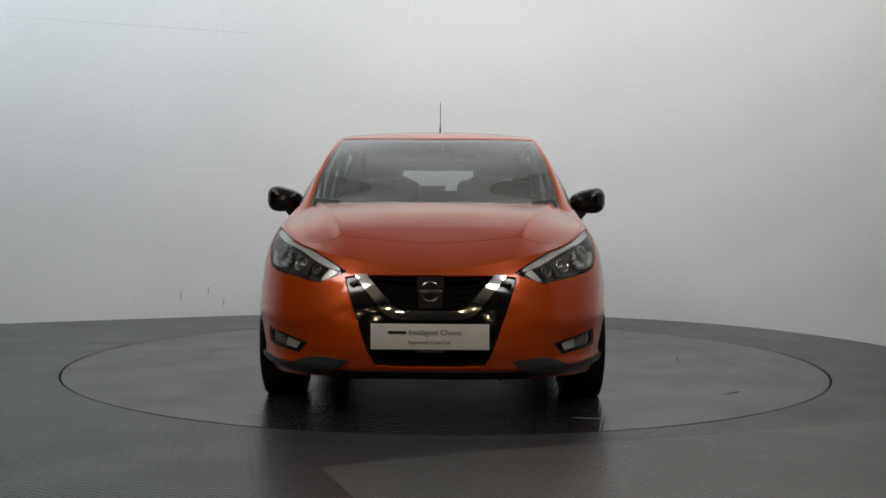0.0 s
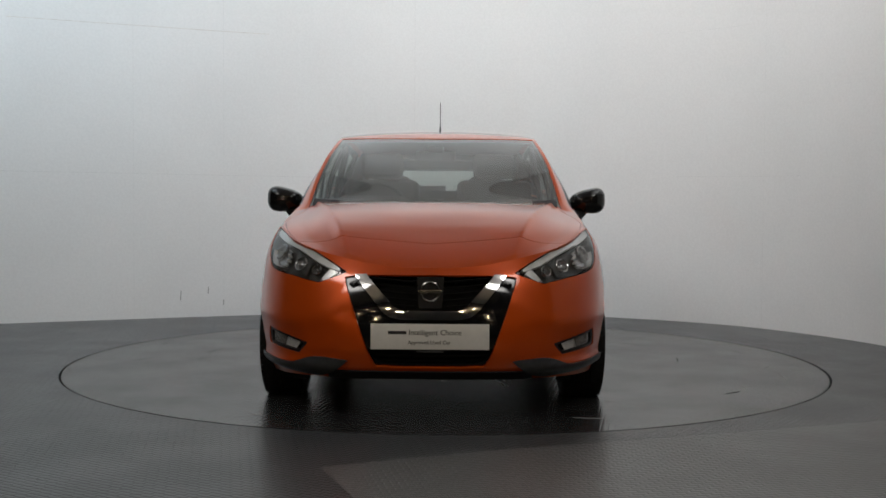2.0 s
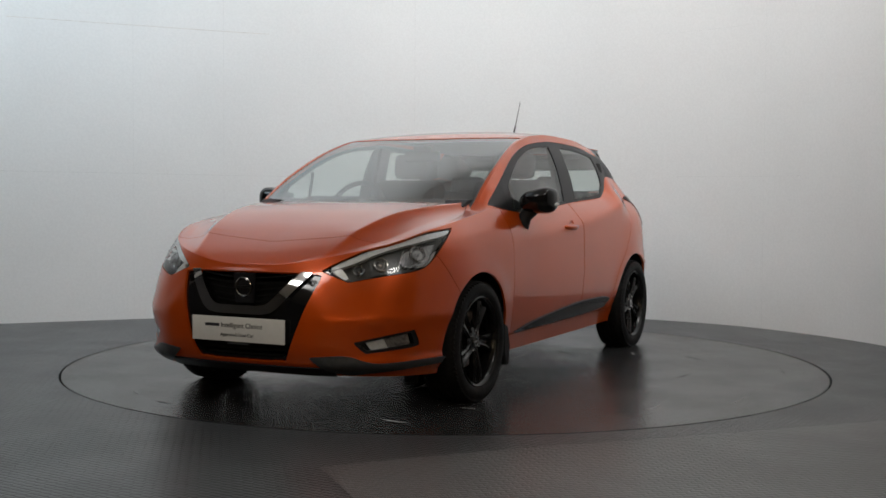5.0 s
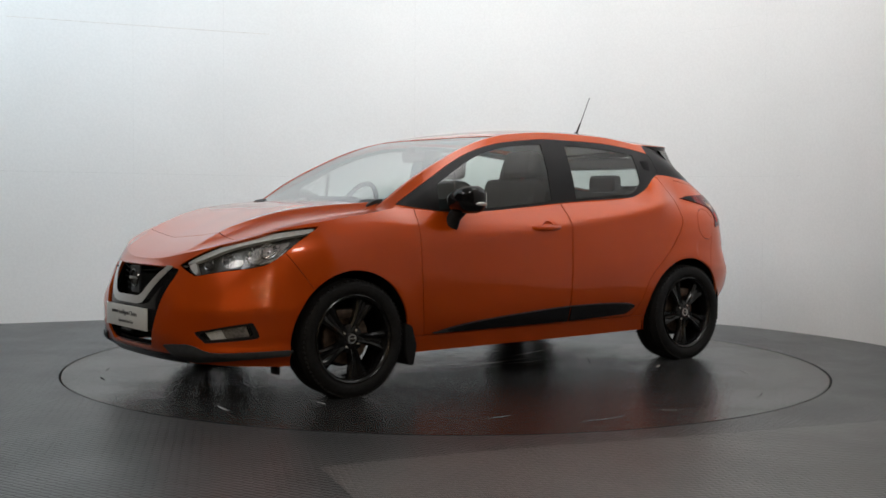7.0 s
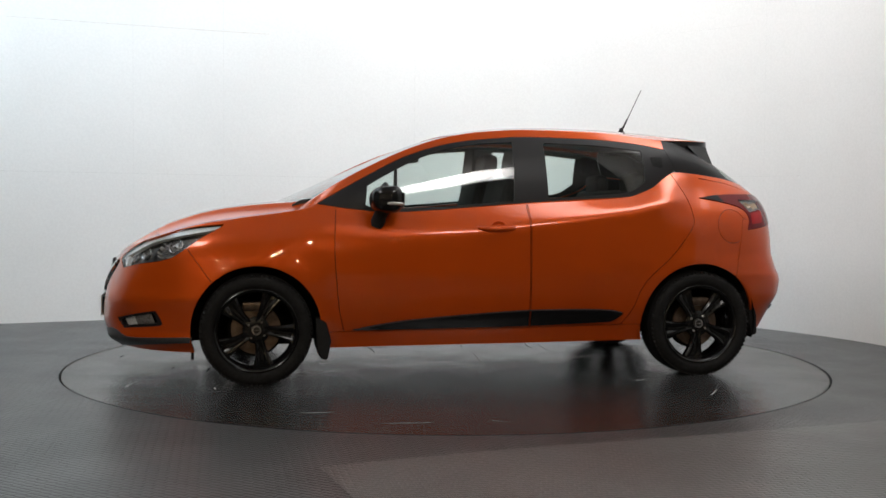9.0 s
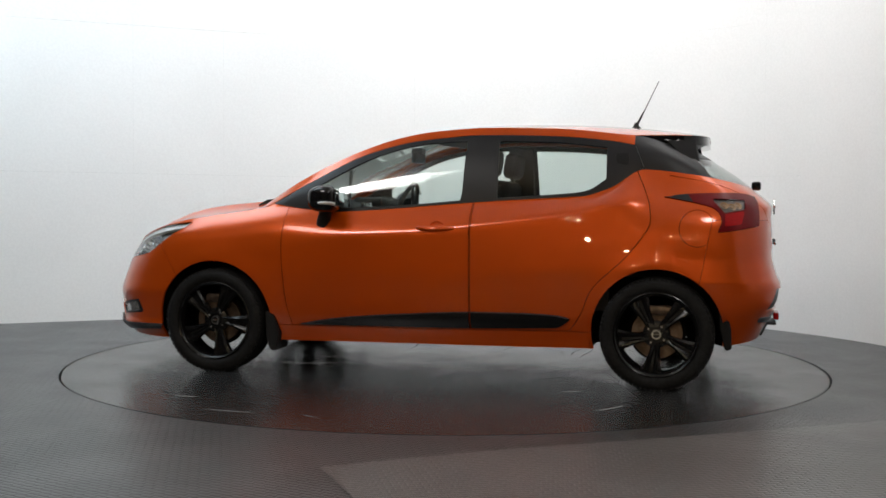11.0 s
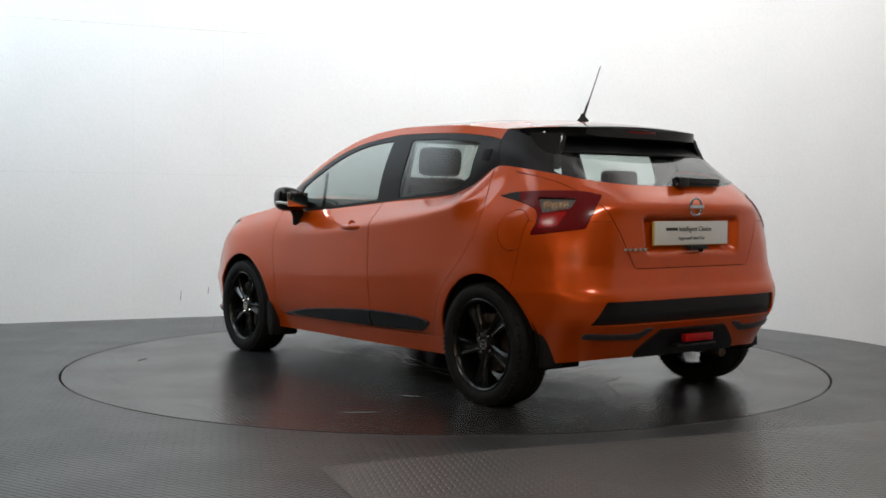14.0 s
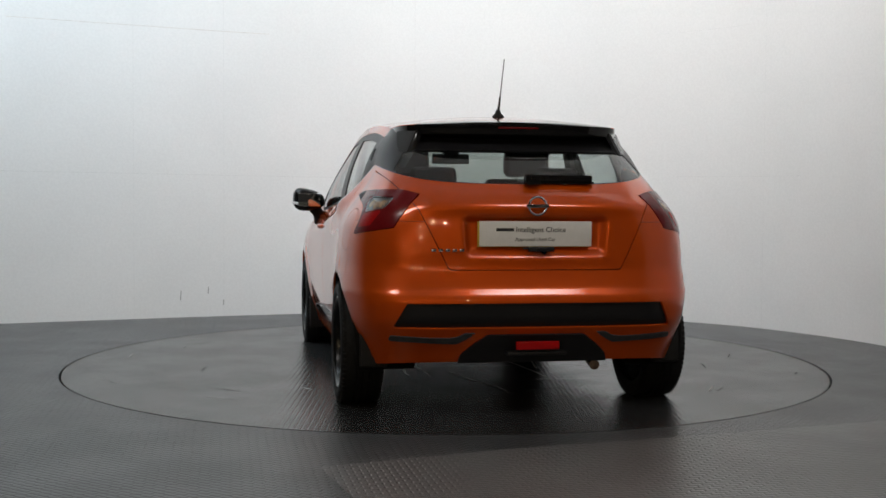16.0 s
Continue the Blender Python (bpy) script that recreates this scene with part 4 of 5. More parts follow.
def number_plate(c, x, z, ahead):
    a = 1 if ahead else -1
    p = part("show_plate", box_bm(x, 0, z, 0.006, 0.526, 0.114, 0.002), WHITE_PLATE, c, "white dealer show plate with dark lettering")
    if not ahead:
        part("yellow_plate", box_bm(x + 0.006, 0.004, z - 0.002, 0.006, 0.534, 0.116, 0.002), YELLOW_PLATE, p, "yellow plate behind the card")
    fx = x + a * 0.0036
    part("brand_bar", box_bm(fx, -a * 0.145, z + 0.018, 0.001, 0.082, 0.014, 0), INK, p)
    text_part("lettering", "Intelligent Choice", 0.033, facing(fx, -a * 0.095, z + 0.018, ahead), INK, p)
    text_part("lettering", "Approved Used Car", 0.023, facing(fx, -a * 0.098, z - 0.026, ahead), INK, p)
    part("small_print", box_bm(x, 0, z - 0.066, 0.004, 0.12, 0.007, 0), GREY_TRIM, p)
    return p


def ring_badge(c, x, z, r, ahead, material, name):
    a = 1 if ahead else -1
    b = part(name, join_bm(lathe_bm([(r, 0), (r - 0.001, 0.006), (r - 0.006, 0.009), (r - 0.010, 0.006), (r - 0.011, 0)], 48, "x"),
                           box_bm(0.006, 0, 0, 0.008, r * 2.25, r * 0.36, 0.003)), material, c, "round ring badge with a cross bar")
    b.location = (x, 0, z)
    if not ahead:
        b.rotation_euler = (0, 0, math.pi)
    return b


def details(c, base, cabin, roof, deck, head, rear):
    both_of = lambda name, sheet, material, label="": [sheet_part(name, s.lipped(0.008), material, c, label) for s in (sheet, sheet.mirrored())]

    def sub(parent, name, sheet, material, label=""):
        return sheet_part(name, sheet, material, parent, label)

    # ---- lower trim
    trim = smooth_loop([(0.765, 0.288), (0.765, 0.288), (0.55, 0.328), (0.326, 0.352), (0.0, 0.376), (-0.255, 0.389), (-0.587, 0.390), (-0.74, 0.381), (-0.81, 0.364), (-0.81, 0.364),
                        (-0.745, 0.320), (-0.68, 0.312), (-0.255, 0.298), (0.3, 0.292)])
    strip = base.cut(side_f(trim)).cut(lambda v: 0.5 - v[:, 1])
    for s in (strip, strip.mirrored()):
        for nm, f in (("door_trim", lambda v: -0.247 - v[:, 0]), ("door_trim", lambda v: v[:, 0] + 0.259)):
            sheet_part(nm, s.cut(f).moved(0.008).lipped(0.01), GLOSS_BLACK, c, "gloss black lower door trim")
    edge = strip.cut(lambda v: -inside_of(trim, v[:, 0], v[:, 2]) - 0.006).cut(lambda v: -v[:, 2] + np.interp(v[:, 0], [-0.8, -0.255, 0.326, 0.76], [0.366, 0.370, 0.335, 0.272]))
    both_of("trim_edge", edge.moved(0.0095), GREY_TRIM)

    # ---- front: grille
    face = base.cut(lambda v: 1.6 - v[:, 0])
    hole = face.cut(face_f(GRILLE, 0.004))
    vee = [(0.0, 0.700), (0.318, 0.700), (0.318, 0.652), (0.19, 0.515), (0.17, 0.498), (0.135, 0.487), (-0.5, 0.487), (-0.5, 0.70)]
    mouth = [(0.0, 0.335), (0.292, 0.335), (0.262, 0.285), (0.21, 0.262), (-0.5, 0.262), (-0.5, 0.335)]
    surround = hole.cut(lambda v: -face_f(vee)(v)).cut(lambda v: -face_f(mouth)(v)).moved(-0.012).whole().lipped(0.03)
    sheet_part("grille_surround", surround, GLOSS_BLACK, c, "gloss black grille surround")
    sheet_part("grille_backing", hole.moved(-0.075).whole(), DARK, c)
    outer = [(0.0, 0.70), (0.342, 0.70), (0.342, 0.655), (0.212, 0.498), (0.178, 0.474), (0.125, 0.464), (-0.5, 0.464), (-0.5, 0.70)]
    inner_v = [(0.0, 0.70), (0.286, 0.70), (0.286, 0.655), (0.166, 0.526), (0.146, 0.512), (0.116, 0.504), (-0.5, 0.504), (-0.5, 0.70)]
    chrome = hole.cut(face_f(outer)).cut(lambda v: -face_f(inner_v)(v)).cut(lambda v: v[:, 2] - 0.66)
    sheet_part("chrome_vee", chrome.moved(0.006).whole().lipped(0.03), CHROME, c, "polished chrome V-shaped grille bar")
    for k in range(5):
        z = 0.638 - 0.028 * k
        half = 0.292 - max(0, (0.655 - z)) * 0.87
        for sgn in (1, -1):
            bm = tube_bm([(2.045 - 0.05 * (q / 0.3) ** 2, sgn * q, z - 0.01 * math.cos(q * 9)) for q in np.linspace(0.05, half, 9)], 0.004, 6)
            part("grille_slat", bm, DARK, c)
    part("sensor_plate", prism_bm([(-0.062, 0.652), (0.062, 0.652), (0.052, 0.512), (-0.052, 0.512)], 0.012, "x", 2.052, 0.003), SATIN_BLACK, c)
    ring_badge(c, 2.064, 0.588, 0.048, True, mat("dark_chrome", (0.22, 0.21, 0.2), rough=0.2, metal=1.0, grain=0.05), "front_badge")
    for sgn in (1, -1):
        for k in range(4):
            bm = tube_bm([(2.03 - 0.006 * k, sgn * (0.322 + 0.012 * k), 0.640 - 0.004 * k), (2.02 - 0.006 * k, sgn * (0.348 + 0.008 * k), 0.600 - 0.002 * k)], 0.003, 6)
            part("vent_blade", bm, DARK, c)
    for k in range(3):
        part("lower_grille_slat", tube_bm([(2.075 - 0.04 * (q / 0.28) ** 2, q, 0.322 - 0.022 * k) for q in np.linspace(-0.27 + 0.02 * k, 0.27 - 0.02 * k, 9)], 0.005, 6), DARK, c)
    number_plate(c, 2.112, 0.391, True)
    part("plate_bracket", box_bm(2.09, 0, 0.391, 0.035, 0.40, 0.09, 0.004), SATIN_BLACK, c)

    # ---- fog lamps, chin blades, front lip
    pocket = face.cut(face_f(FOG, 0.001))
    lamp_o = smooth_loop([(0.715, 0.385), (0.715, 0.385), (0.600, 0.352), (0.600, 0.352), (0.622, 0.314), (0.622, 0.314), (0.735, 0.330), (0.735, 0.330)], 4)
    cup_o = smooth_loop([(0.742, 0.388), (0.742, 0.388), (0.665, 0.366), (0.665, 0.366), (0.678, 0.322), (0.678, 0.322), (0.745, 0.332), (0.745, 0.332)], 4)
    for s in (pocket, pocket.mirrored()):
        fog = sheet_part("fog_lamp", s.moved(-0.03).lipped(0.02), GLOSS_BLACK, c, "front fog lamp in a black pocket")
        sub(fog, "reflector", s.cut(face_f(lamp_o)).moved(-0.013), LAMP_SILVER)
        sub(fog, "bulb_cup", s.cut(face_f(cup_o)).moved(-0.010), CLEAR_LENS)
        sub(fog, "lens", s.cut(face_f(lamp_o, 0.006)).moved(-0.007), PANE_CLEAR)
        rimo = s.cut(lambda v: -face_f(FOG, -0.012)(v))
        sub(fog, "bezel", rimo.moved(-0.004).lipped(0.03), SATIN_BLACK)
    chin = smooth_loop([(0.815, 0.264), (0.815, 0.264), (0.66, 0.254), (0.60, 0.264), (0.52, 0.290), (0.365, 0.280), (0.365, 0.280), (0.42, 0.238), (0.50, 0.206), (0.62, 0.214),
                        (0.805, 0.238), (0.805, 0.238)], 5)
    both_of("chin_blade", face.cut(face_f(chin)).moved(0.010), GREY_TRIM, "gunmetal bumper blade")
    lip = base.cut(lambda v: 1.5 - v[:, 0]).cut(lambda v: v[:, 2] - 0.232).cut(lambda v: np.abs(v[:, 1]) - 0.46)
    sheet_part("front_lip", lip.moved(0.007).whole().lipped(0.02), SATIN_BLACK, c, "black lower front lip")
    for sgn in (1, -1):
        part("tyre_deflector", box_bm(1.60, sgn * 0.64, 0.158, 0.016, 0.07, 0.07, 0.004), MATT_BLACK, c)

    # ---- head lamps
    front = base.cut(lambda v: 0.9 - v[:, 0])
    lens = front.cut(lambda v: head(v) - 0.001)
    drl = smooth_loop([(2.45, 0.668), (2.45, 0.668), (2.30, 0.724), (2.05, 0.790), (1.75, 0.840), (1.516, 0.862), (1.516, 0.862), (1.57, 0.836), (1.75, 0.812), (2.05, 0.764), (2.28, 0.703)], 5)
    bowl = smooth_loop([(1.875, 0.775), (1.875, 0.775), (1.66, 0.805), (1.66, 0.805), (1.735, 0.722), (1.80, 0.700), (1.90, 0.697), (1.945, 0.715), (1.92, 0.76)], 4)
    uline = smooth_loop([(1.92, 0.77), (1.92, 0.77), (1.955, 0.715), (1.91, 0.688), (1.79, 0.690), (1.72, 0.717), (1.64, 0.81), (1.64, 0.81), (1.647, 0.809), (1.727, 0.722), (1.795, 0.696), (1.905, 0.693), (1.949, 0.715), (1.914, 0.769), (1.914, 0.769)], 4)
    cell = smooth_loop([(2.17, 0.730), (2.17, 0.730), (1.99, 0.757), (1.99, 0.757), (2.01, 0.675), (2.01, 0.675), (2.16, 0.660), (2.16, 0.660)], 4)
    bar = smooth_loop([(2.40, 0.672), (2.40, 0.672), (2.34, 0.690), (2.34, 0.690), (2.30, 0.634), (2.30, 0.634), (2.335, 0.634), (2.335, 0.634)], 3)
    hf = lambda o, g=0.0: wrap_f(o, front_c, g)
    for s, sgn in ((lens, 1), (lens.mirrored(), -1)):
        h = sheet_part("headlamp", s.moved(-0.055).lipped(-0.052), LAMP_DARK, c, "clear-lens headlamp with dark housing and bright reflectors")
        sub(h, "daylight_strip", s.cut(hf(drl)).moved(-0.012).lipped(0.02), LAMP_SILVER)
        sub(h, "main_reflector", s.cut(hf(bowl)).moved(-0.034), LAMP_GREY)
        sub(h, "reflector_rim", s.cut(hf(uline)).moved(-0.014).lipped(0.025), LAMP_SILVER)
        sub(h, "indicator_cell", s.cut(hf(cell)).moved(-0.036), LAMP_DARK)
        sub(h, "side_bar", s.cut(hf(bar)).moved(-0.016).lipped(0.02), LAMP_SILVER)
        for cc, zz, r, m in ((1.80, 0.752, 0.040, LAMP_GREY), (2.085, 0.706, 0.032, LAMP_GREY), (2.23, 0.685, 0.024, LAMP_DARK)):
            near = s.v[np.argmin((front_c(s.v) - cc) ** 2 + (s.v[:, 2] - zz) ** 2)]
            nrm = s.n[np.argmin((front_c(s.v) - cc) ** 2 + (s.v[:, 2] - zz) ** 2)]
            cup = part("lamp_cup", lathe_bm([(r, 0.0), (r * 0.96, 0.014), (r * 0.82, 0.016), (r * 0.7, 0.006), (r * 0.35, -0.004), (r * 0.3, 0.010), (0.0001, 0.014)], 28, "x"), m, h)
            at = Matrix.Translation(Vector(near - nrm * 0.040)) @ Vector(nrm).to_track_quat("X", "Z").to_matrix().to_4x4()
            cup.matrix_local = at
            part("lamp_ring", lathe_bm([(r, 0.014), (r + 0.003, 0.016), (r + 0.001, 0.019), (r - 0.003, 0.017)], 28, "x"), CHROME, h).matrix_local = at
        sub(h, "lens_cover", s.moved(-0.002), PANE_CLEAR)

    # ---- tail lamps
    back = base.cut(lambda v: v[:, 0] + 0.9)
    lens = back.cut(lambda v: rear(v) - 0.001)
    rf = lambda o, g=0.0: wrap_f(o, rear_c, g)
    clear = smooth_loop([(1.665, 1.012), (1.665, 1.012), (1.93, 1.008), (1.93, 1.008), (1.885, 0.958), (1.885, 0.958), (1.70, 0.938), (1.70, 0.938)], 3)
    redcell = smooth_loop([(1.70, 0.930), (1.70, 0.930), (1.87, 0.948), (1.87, 0.948), (1.80, 0.878), (1.80, 0.878), (1.67, 0.868), (1.67, 0.868)], 3)
    blade = smooth_loop([(1.95, 1.005), (1.95, 1.005), (2.03, 1.008), (2.03, 1.008), (1.955, 0.900), (1.955, 0.900), (1.90, 0.892), (1.90, 0.892)], 3)
    tip = [(1.38, 1.06), (1.54, 1.06), (1.54, 0.97), (1.38, 0.97)]
    for s in (lens, lens.mirrored()):
        tl = sheet_part("tail_lamp", s.cut(lambda v: -rf(clear)(v)).moved(0.004).lipped(0.02), DARK_RED_LENS, c, "dark red boomerang tail lamp with smoked clear cell")
        sub(tl, "clear_cell", s.cut(rf(clear)).moved(-0.010).lipped(-0.012), CLEAR_LENS)
        sub(tl, "clear_cover", s.cut(rf(clear)).moved(0.0035), PANE_CLEAR)
        sub(tl, "brake_cell", s.cut(rf(redcell)).moved(0.0052), RED_LENS)
        sub(tl, "side_cell", s.cut(rf(blade)).moved(0.0052), DARK_RED_LENS)
        sub(tl, "black_tip", s.cut(rf(tip)).moved(0.0052), MATT_BLACK)
        for cc in (1.735, 1.79, 1.845):
            i = np.argmin((rear_c(s.v) - cc) ** 2 + (s.v[:, 2] - 0.978) ** 2)
            cup = part("bulb_cup", lathe_bm([(0.022, 0.006), (0.017, 0.004), (0.008, -0.006), (0.006, 0.002), (0.0001, 0.005)], 20, "x"), AMBER, tl)
            cup.matrix_local = Matrix.Translation(Vector(s.v[i] - s.n[i] * 0.010)) @ Vector(s.n[i]).to_track_quat("X", "Z").to_matrix().to_4x4()

    # ---- tailgate things
    number_plate(c, -1.850, 0.846, False)
    part("tailgate_handle", box_bm(-1.872, -0.02, 0.776, 0.03, 0.12, 0.022, 0.008), SATIN_BLACK, c)
    part("rear_camera", lathe_bm([(0.012, 0), (0.012, 0.014), (0.0001, 0.018)], 16, "x"), GLOSS_BLACK, c).location = (-1.888, -0.03, 0.765)
    ring_badge(c, -1.873, 0.972, 0.046, False, CHROME, "rear_badge")
    for k in range(5):
        part("model_badge", box_bm(-1.870, 0.475 - 0.032 * k, 0.772, 0.005, 0.022, 0.013, 0.002), SATIN_CHROME, c, "small chrome model badge shape")
    low = base.cut(lambda v: v[:, 0] + 1.5)
    blade = smooth_loop([(0.662, 0.388), (0.662, 0.388), (0.40, 0.378), (0.33, 0.400), (0.28, 0.400), (0.28, 0.400), (0.355, 0.356), (0.40, 0.352), (0.662, 0.364), (0.662, 0.364)], 4)
    both_of("rear_blade", low.cut(face_f(blade)).moved(0.008), GREY_TRIM, "gunmetal rear bumper blade")
    diff = [(0.0, 0.392), (0.225, 0.392), (0.29, 0.345), (0.34, 0.30), (0.37, 0.20), (-0.5, 0.20), (-0.5, 0.392)]
    sheet_part("rear_diffuser", low.cut(face_f(diff)).moved(0.012).whole().lipped(0.03), SATIN_BLACK, c, "black rear diffuser")
    part("rear_fog_lamp", box_bm(-1.895, 0, 0.343, 0.03, 0.20, 0.038, 0.006), RED_LENS, c, "red rear fog lamp")
    part("diffuser_lip", box_bm(-1.86, 0, 0.305, 0.07, 0.28, 0.016, 0.005), SATIN_BLACK, c)
    pipe = tube_bm([(-1.30, -0.34, 0.25), (-1.62, -0.33, 0.245), (-1.80, -0.30, 0.235)], [0.022, 0.024, 0.024], 14)
    part("exhaust_pipe", pipe, DISC_STEEL, c, "dull steel exhaust pipe")
    wiper = join_bm(box_bm(-1.765, -0.155, 1.100, 0.03, 0.27, 0.032, 0.012), box_bm(-1.775, 0.0, 1.092, 0.055, 0.075, 0.052, 0.016),
                    box_bm(-1.758, -0.15, 1.080, 0.02, 0.30, 0.012, 0.004))
    part("rear_wiper", wiper, GLOSS_BLACK, c, "black rear wiper")
    # spoiler: dark underside from the roof's end to the glass
    a, b = roof_rim(-1.51, 4.0, 0.012), roof_rim(-1.40, 3.6, 0.085)
    a, b = a[220:], b[220:]
    k = np.linspace(0, 1, 8)[:, None, None]
    lipz = a - np.array([0.0, 0.0, 0.046])
    rows = np.concatenate([a[None] - [0, 0, 0.003], lipz[None] * (1 - k) + (b[None] - [0, 0, 0.012]) * k]).reshape(-1, 3)
    sp = Sheet(rows, grid_tris(9, len(a)))
    if sp.n[:, 2].mean() > 0:
        sp = Sheet(rows, grid_tris(9, len(a))[:, ::-1])
    sheet_part("spoiler", sp.whole(), GLOSS_BLACK, c, "gloss black roof spoiler underside")
    # upright black cheeks close the spoiler's ends down to the body
    for sgn in (1, -1):
        cheek = prism_bm([(-1.275, 1.338), (-1.36, 1.339), (-1.445, 1.334), (-1.452, 1.29), (-1.468, 1.22), (-1.512, 1.147), (-1.47, 1.150)], 0.034, "y", 0.0, 0.006)
        for v in cheek.verts:
            high = 0.566 * (1 - min(0.99, max(0.0, (-1.1 - v.co.x) / 0.41)) ** 4) ** 0.25
            u = (1.34 - v.co.z) / 0.19
            v.co.y = sgn * (high * (1 - u) + (0.612 + (v.co.x + 1.30) * 0.12) * u - v.co.y)
        part("spoiler_cheek", cheek, GLOSS_BLACK, c, "black upright cheek beside the rear window")
    part("high_brake_lamp", box_bm(-1.509, 0, 1.346, 0.008, 0.20, 0.010, 0.003), DARK_RED_LENS, c, "dark red high brake lamp")
    # aerial
    part("aerial", join_bm(lathe_bm([(0.034, 0), (0.030, 0.012), (0.016, 0.026), (0.010, 0.045)], 20, "z"),), MATT_BLACK, c).location = (-1.078, 0, 1.424)
    bm = tube_bm([(-1.08, 0, 1.45), (-1.12, 0, 1.53), (-1.122, 0, 1.532), (-1.208, 0, 1.712)], [0.0075, 0.005, 0.0028, 0.0022], 8)
    part("aerial_rod", bm, MATT_BLACK, c, "thin black roof aerial")

    # ---- door handles, mirrors, wipers
    for sgn in (1, -1):
        grip = []
        for q in np.linspace(0, 1, 15):
            x = 0.058 - 0.232 * q
            grip.append((x, sgn * (0.814 + 0.030 * math.sin(math.pi * q) ** 0.5), 0.846 - 0.004 * math.sin(math.pi * q)))
        bm = tube_bm(grip, [0.006 + 0.010 * math.sin(math.pi * q) ** 0.5 for q in np.linspace(0, 1, 15)], 10)
        part("door_handle", bm, PAINT, c)
        cupb = lathe_bm([(0.046, 0.0), (0.044, -0.002), (0.03, -0.010), (0.0001, -0.014)], 28)
        cup = part("handle_cup", cupb, PAINT, c)
        cup.matrix_local = Matrix.Translation((-0.065, sgn * 0.826, 0.838)) @ Matrix.Diagonal((1.0, sgn * 0.6, 1.0, 1))
        part("hidden_handle", box_bm(-1.06, sgn * 0.645, 1.225, 0.075, 0.02, 0.07, 0.012, 2, Matrix.Rotation(radians(18 * sgn), 4, "X")), MATT_BLACK, c)
        m = new("door_mirror")
        m.parent = c
        tagged(m, "gloss black door mirror with indicator strip")
        shell = bmesh.new()
        bmesh.ops.create_uvsphere(shell, u_segments=32, v_segments=20, radius=1)
        for v in shell.verts:
            q = v.co.copy()
            p = [math.copysign(abs(t) ** 0.72, t) for t in q]
            px = p[0] * (0.112 if p[0] > 0 else 0.066)
            v.co = (px, p[1] * 0.102, p[2] * 0.070 * (1.0 - 0.22 * p[1] * sgn * -1) + 0.008 * p[1] * sgn)
        part("shell", shell, GLOSS_BLACK, m)
        part("mirror_pane", box_bm(-0.064, 0, 0, 0.008, 0.142, 0.084, 0.003), MIRROR, m)
        ind = bmesh.new()
        bmesh.ops.create_uvsphere(ind, u_segments=20, v_segments=10, radius=1)
        ind.transform(Matrix.Translation((-0.004, sgn * 0.066, -0.024)) @ Matrix.Rotation(radians(12 * sgn), 4, "X") @ Matrix.Diagonal((0.060, 0.042, 0.015, 1)))
        part("indicator", ind, LAMP_SILVER, m, "clear indicator strip")
        part("foot", tube_bm([(0.02, -sgn * 0.02, -0.03), (0.045, -sgn * 0.065, -0.085), (0.06, -sgn * 0.085, -0.14)], [0.040, 0.036, 0.045], 14), MATT_BLACK, m)
        m.location = (0.55, sgn * 0.868, 0.998)
        # quarter light bar in the front window
        part("quarter_bar", tube_bm([(0.495, sgn * 0.683, 0.955), (0.488, sgn * 0.655, 1.165)], 0.010, 8), SATIN_BLACK, c)
    part("wiper_blade", tube_bm([(1.015, -0.60, 0.985), (1.04, -0.30, 0.995), (1.055, 0.02, 0.998)], 0.006, 8), MATT_BLACK, c)
    part("wiper_blade", tube_bm([(1.04, 0.05, 0.998), (1.01, 0.32, 0.995), (0.96, 0.58, 0.987)], 0.006, 8), MATT_BLACK, c)
    part("wiper_arm", tube_bm([(1.08, -0.18, 0.984), (1.065, -0.05, 0.998), (1.04, 0.0, 1.001)], 0.008, 8), MATT_BLACK, c)

    # ---- underside and cabin
    part("floor_pan", box_bm(0.30, 0, 0.25, 2.6, 1.20, 0.06, 0.02), DARK, c)
    part("floor_pan", box_bm(0.0, 0, 0.25, 1.7, 1.50, 0.08, 0.02), DARK, c)
    part("rear_axle", tube_bm([(-AXLE, -0.66, HUB - 0.03), (-AXLE, 0.66, HUB - 0.03)], 0.035, 12), DARK, c)
    part("front_subframe", box_bm(AXLE, 0, 0.215, 0.5, 1.1, 0.06, 0.02), DARK, c)
    dash = smooth_loop([(1.06, 0.97), (0.72, 0.985), (0.60, 0.93), (0.56, 0.82), (0.70, 0.60), (1.06, 0.60)], 5)
    part("dashboard", prism_bm([tuple(p) for p in dash], 1.30, "y", -0.65), DASH, c, "black plastic dashboard")
    part("instrument_hood", box_bm(0.66, -0.36, 0.985, 0.20, 0.36, 0.07, 0.03, 3), DASH, c)
    part("display", box_bm(0.60, 0.0, 0.925, 0.02, 0.24, 0.12, 0.008), GLOSS_BLACK, c)
    wheel = lathe_bm([(0.185 + 0.015 * math.cos(t), 0.015 * math.sin(t)) for t in np.linspace(0, 2 * math.pi, 11)], 40, "x")
    steer = part("steering_wheel", join_bm(wheel, box_bm(0, 0, 0, 0.03, 0.34, 0.05, 0.012), box_bm(0, 0, -0.09, 0.03, 0.05, 0.16, 0.012)), DASH, c)
    steer.matrix_local = Matrix.Translation((0.46, -0.36, 0.93)) @ Matrix.Rotation(radians(-22), 4, "Y")
    part("interior_mirror", box_bm(0.27, -0.01, 1.262, 0.03, 0.24, 0.065, 0.014, 3), DASH, c)
    part("mirror_mount", box_bm(0.27, -0.01, 1.305, 0.07, 0.10, 0.04, 0.012), DASH, c)
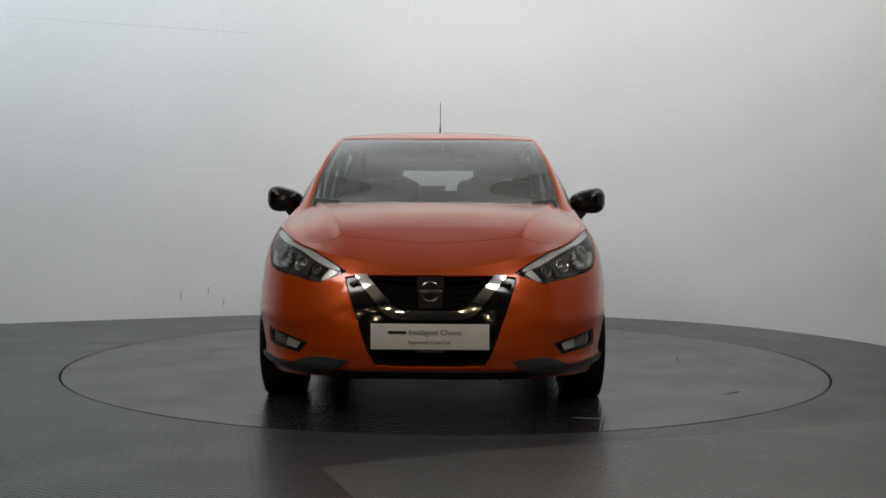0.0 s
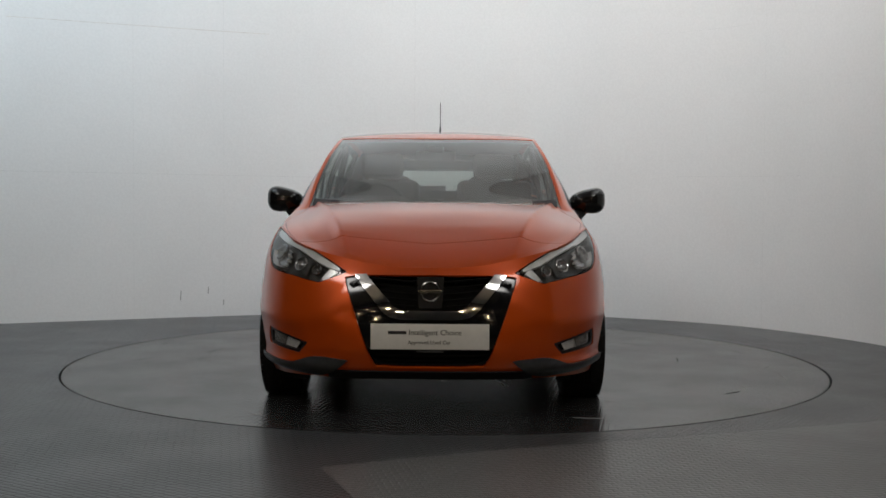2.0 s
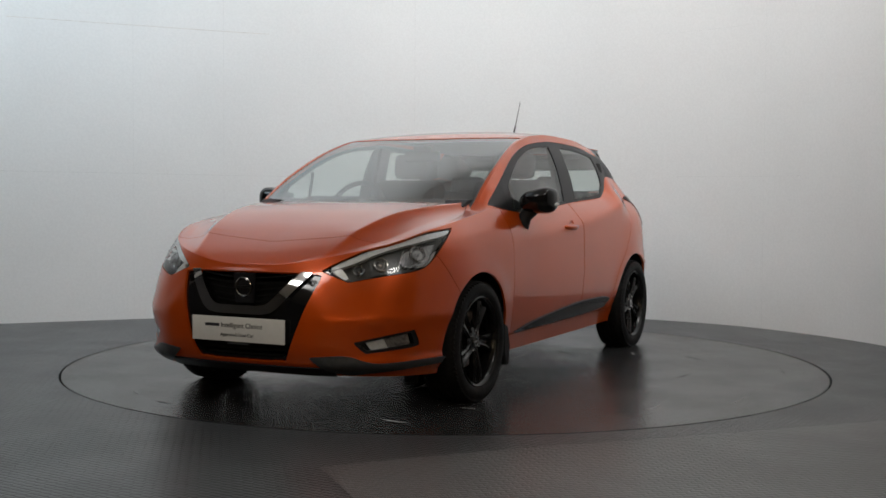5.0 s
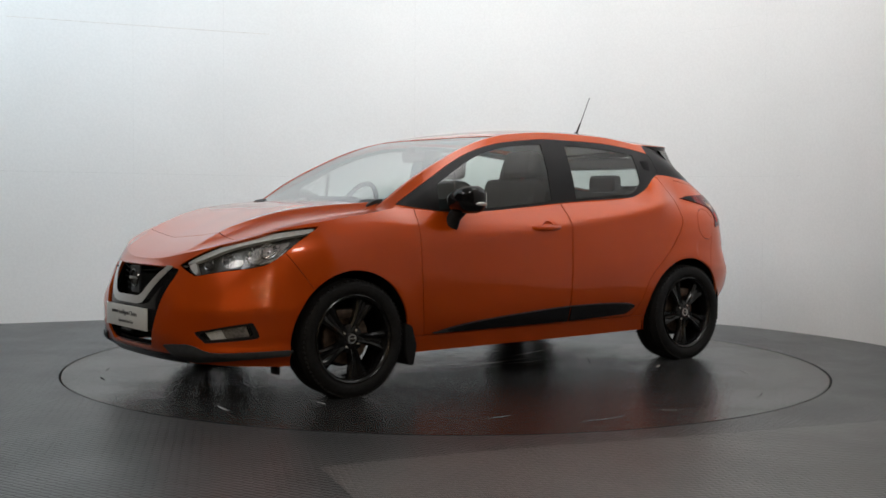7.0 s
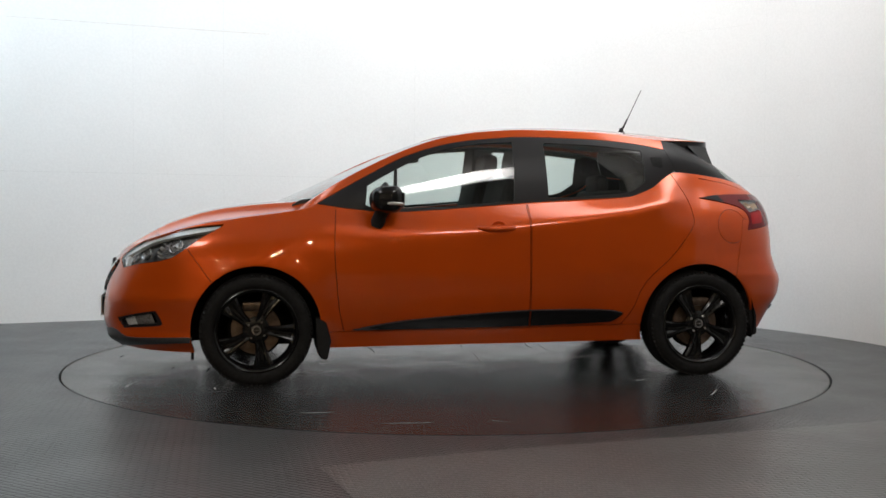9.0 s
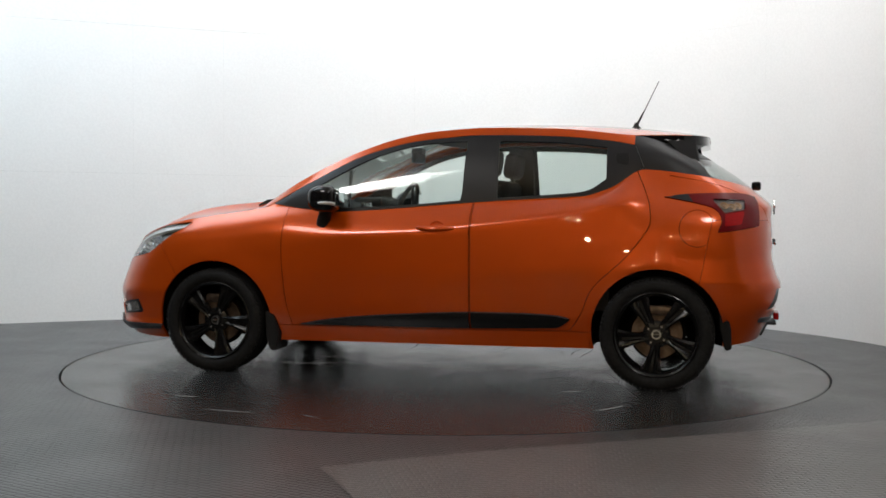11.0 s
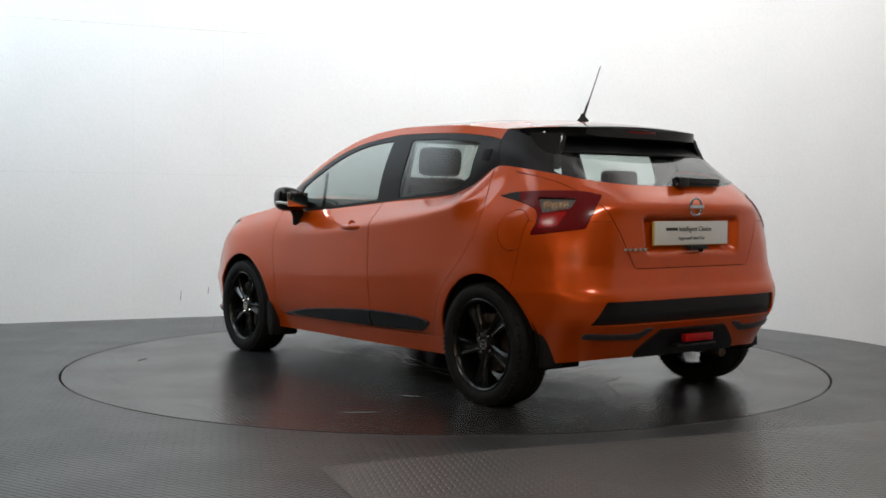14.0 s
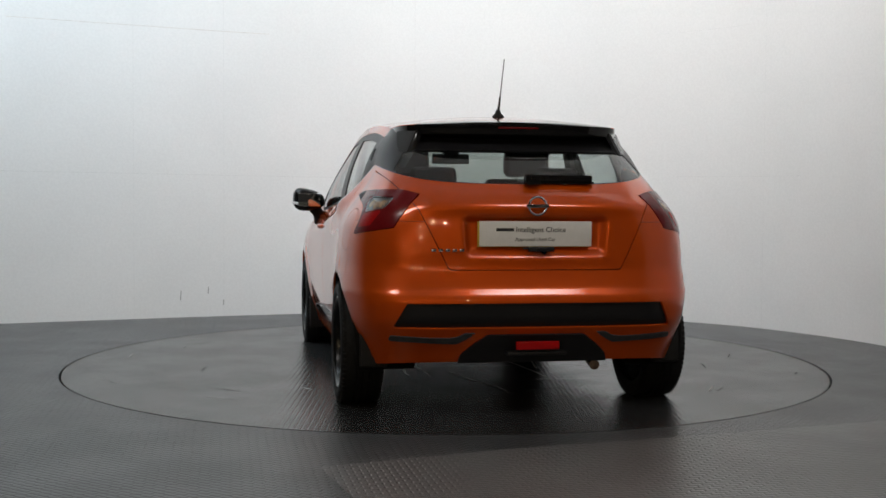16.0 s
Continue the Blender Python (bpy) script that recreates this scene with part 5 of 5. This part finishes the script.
    for sgn in (1, -1):
        seat = part("front_seat", join_bm(box_bm(0.12, sgn * 0.36, 0.56, 0.52, 0.50, 0.18, 0.06, 3),
                                          box_bm(-0.165, sgn * 0.36, 0.845, 0.14, 0.48, 0.575, 0.06, 3, Matrix.Rotation(radians(-14), 4, "Y"))), FABRIC, c, "charcoal fabric front seat")
        part("headrest", box_bm(-0.275, sgn * 0.36, 1.22, 0.10, 0.27, 0.165, 0.05, 3, Matrix.Rotation(radians(-8), 4, "Y")), FABRIC, seat)
        for q in (-0.05, 0.05):
            part("headrest_post", tube_bm([(-0.26, sgn * 0.36 + q, 1.06), (-0.27, sgn * 0.36 + q, 1.17)], 0.006, 8), SATIN_CHROME, seat)
        part("door_card", box_bm(-0.15, sgn * 0.69, 0.66, 1.7, 0.05, 0.52, 0.02), DASH, c)
        part("belt_pillar", box_bm(-0.30, sgn * 0.635, 1.15, 0.12, 0.03, 0.40, 0.012, 2, Matrix.Rotation(radians(12 * sgn), 4, "X")), DASH, c)
        part("rear_headrest", box_bm(-1.03, sgn * 0.33, 1.105, 0.09, 0.24, 0.13, 0.04, 3), FABRIC, c)
    part("rear_bench", join_bm(box_bm(-0.70, 0, 0.55, 0.50, 1.24, 0.18, 0.06, 3), box_bm(-0.98, 0, 0.82, 0.14, 1.22, 0.50, 0.05, 3, Matrix.Rotation(radians(-16), 4, "Y"))), FABRIC, c, "charcoal fabric rear bench")
    part("parcel_shelf", box_bm(-1.38, 0, 0.955, 0.66, 1.10, 0.03, 0.01), DASH, c)
    part("boot_floor", box_bm(-1.40, 0, 0.60, 0.75, 1.10, 0.04, 0.01), DASH, c)


def spotlights():
    """Small warm lamps on the dark wall behind the filming position, seen only as glints in the paint."""
    spots = [(-5.0, 3.3), (-4.3, 2.4), (-3.6, 3.6), (-2.9, 2.7), (-2.6, 1.7), (-2.0, 3.3), (-1.3, 2.2), (-0.5, 3.0), (0.8, 2.5), (1.5, 3.4), (2.3, 1.9), (2.9, 3.0)]
    first = None
    for x, z in spots:
        if first is None:
            first = new("spotlight")
            part("housing", lathe_bm([(0.025, -0.12), (0.042, -0.06), (0.058, 0.0), (0.053, 0.0), (0.040, -0.03)], 24), MATT_BLACK, first)
            part("bulb", lathe_bm([(0.050, -0.012), (0.044, -0.002), (0.0001, 0.006)], 20), BULB, first, "warm glowing bulb")
            part("bracket", box_bm(0, -0.75, 0, 0.03, 1.30, 0.03, 0.003), MATT_BLACK, first)
            tagged(first, "small black spotlight with warm glowing bulb", "spotlight", "spotlights behind the camera")
            first.location = (x, -9.6, z)
        else:
            copy_thing(first, pose(x, -9.6, z))


studio()
spotlights()
TABLE = turntable()
CAR = car()

# turn of the table in degrees, second by second
TURN = [(0.0, -90.40), (2.0, -90.40), (2.5, -91.40), (3.0, -93.97), (3.5, -98.16), (4.0, -103.89), (4.5, -110.31), (5.0, -116.69), (5.5, -123.08),
        (6.0, -129.48), (6.5, -135.89), (7.0, -142.33), (7.5, -148.82), (8.0, -155.40), (8.5, -161.92), (9.0, -168.46), (9.5, -174.85), (10.0, -181.24),
        (10.5, -187.62), (11.0, -194.0), (11.5, -200.38), (12.0, -206.93), (12.5, -213.54), (13.0, -220.12), (13.5, -226.65), (14.0, -233.18),
        (14.5, -239.79), (15.0, -246.35), (15.5, -252.88), (16.0, -259.34)]


def motions():
    walk(TABLE, [(t, pose(0, 0, 0, rz=a)) for t, a in TURN])
    off = Matrix.Translation((-0.075, -0.054, 0.0))
    walk(CAR, [(t, pose(0, 0, 0, rz=a) @ off) for t, a in TURN])


motions()
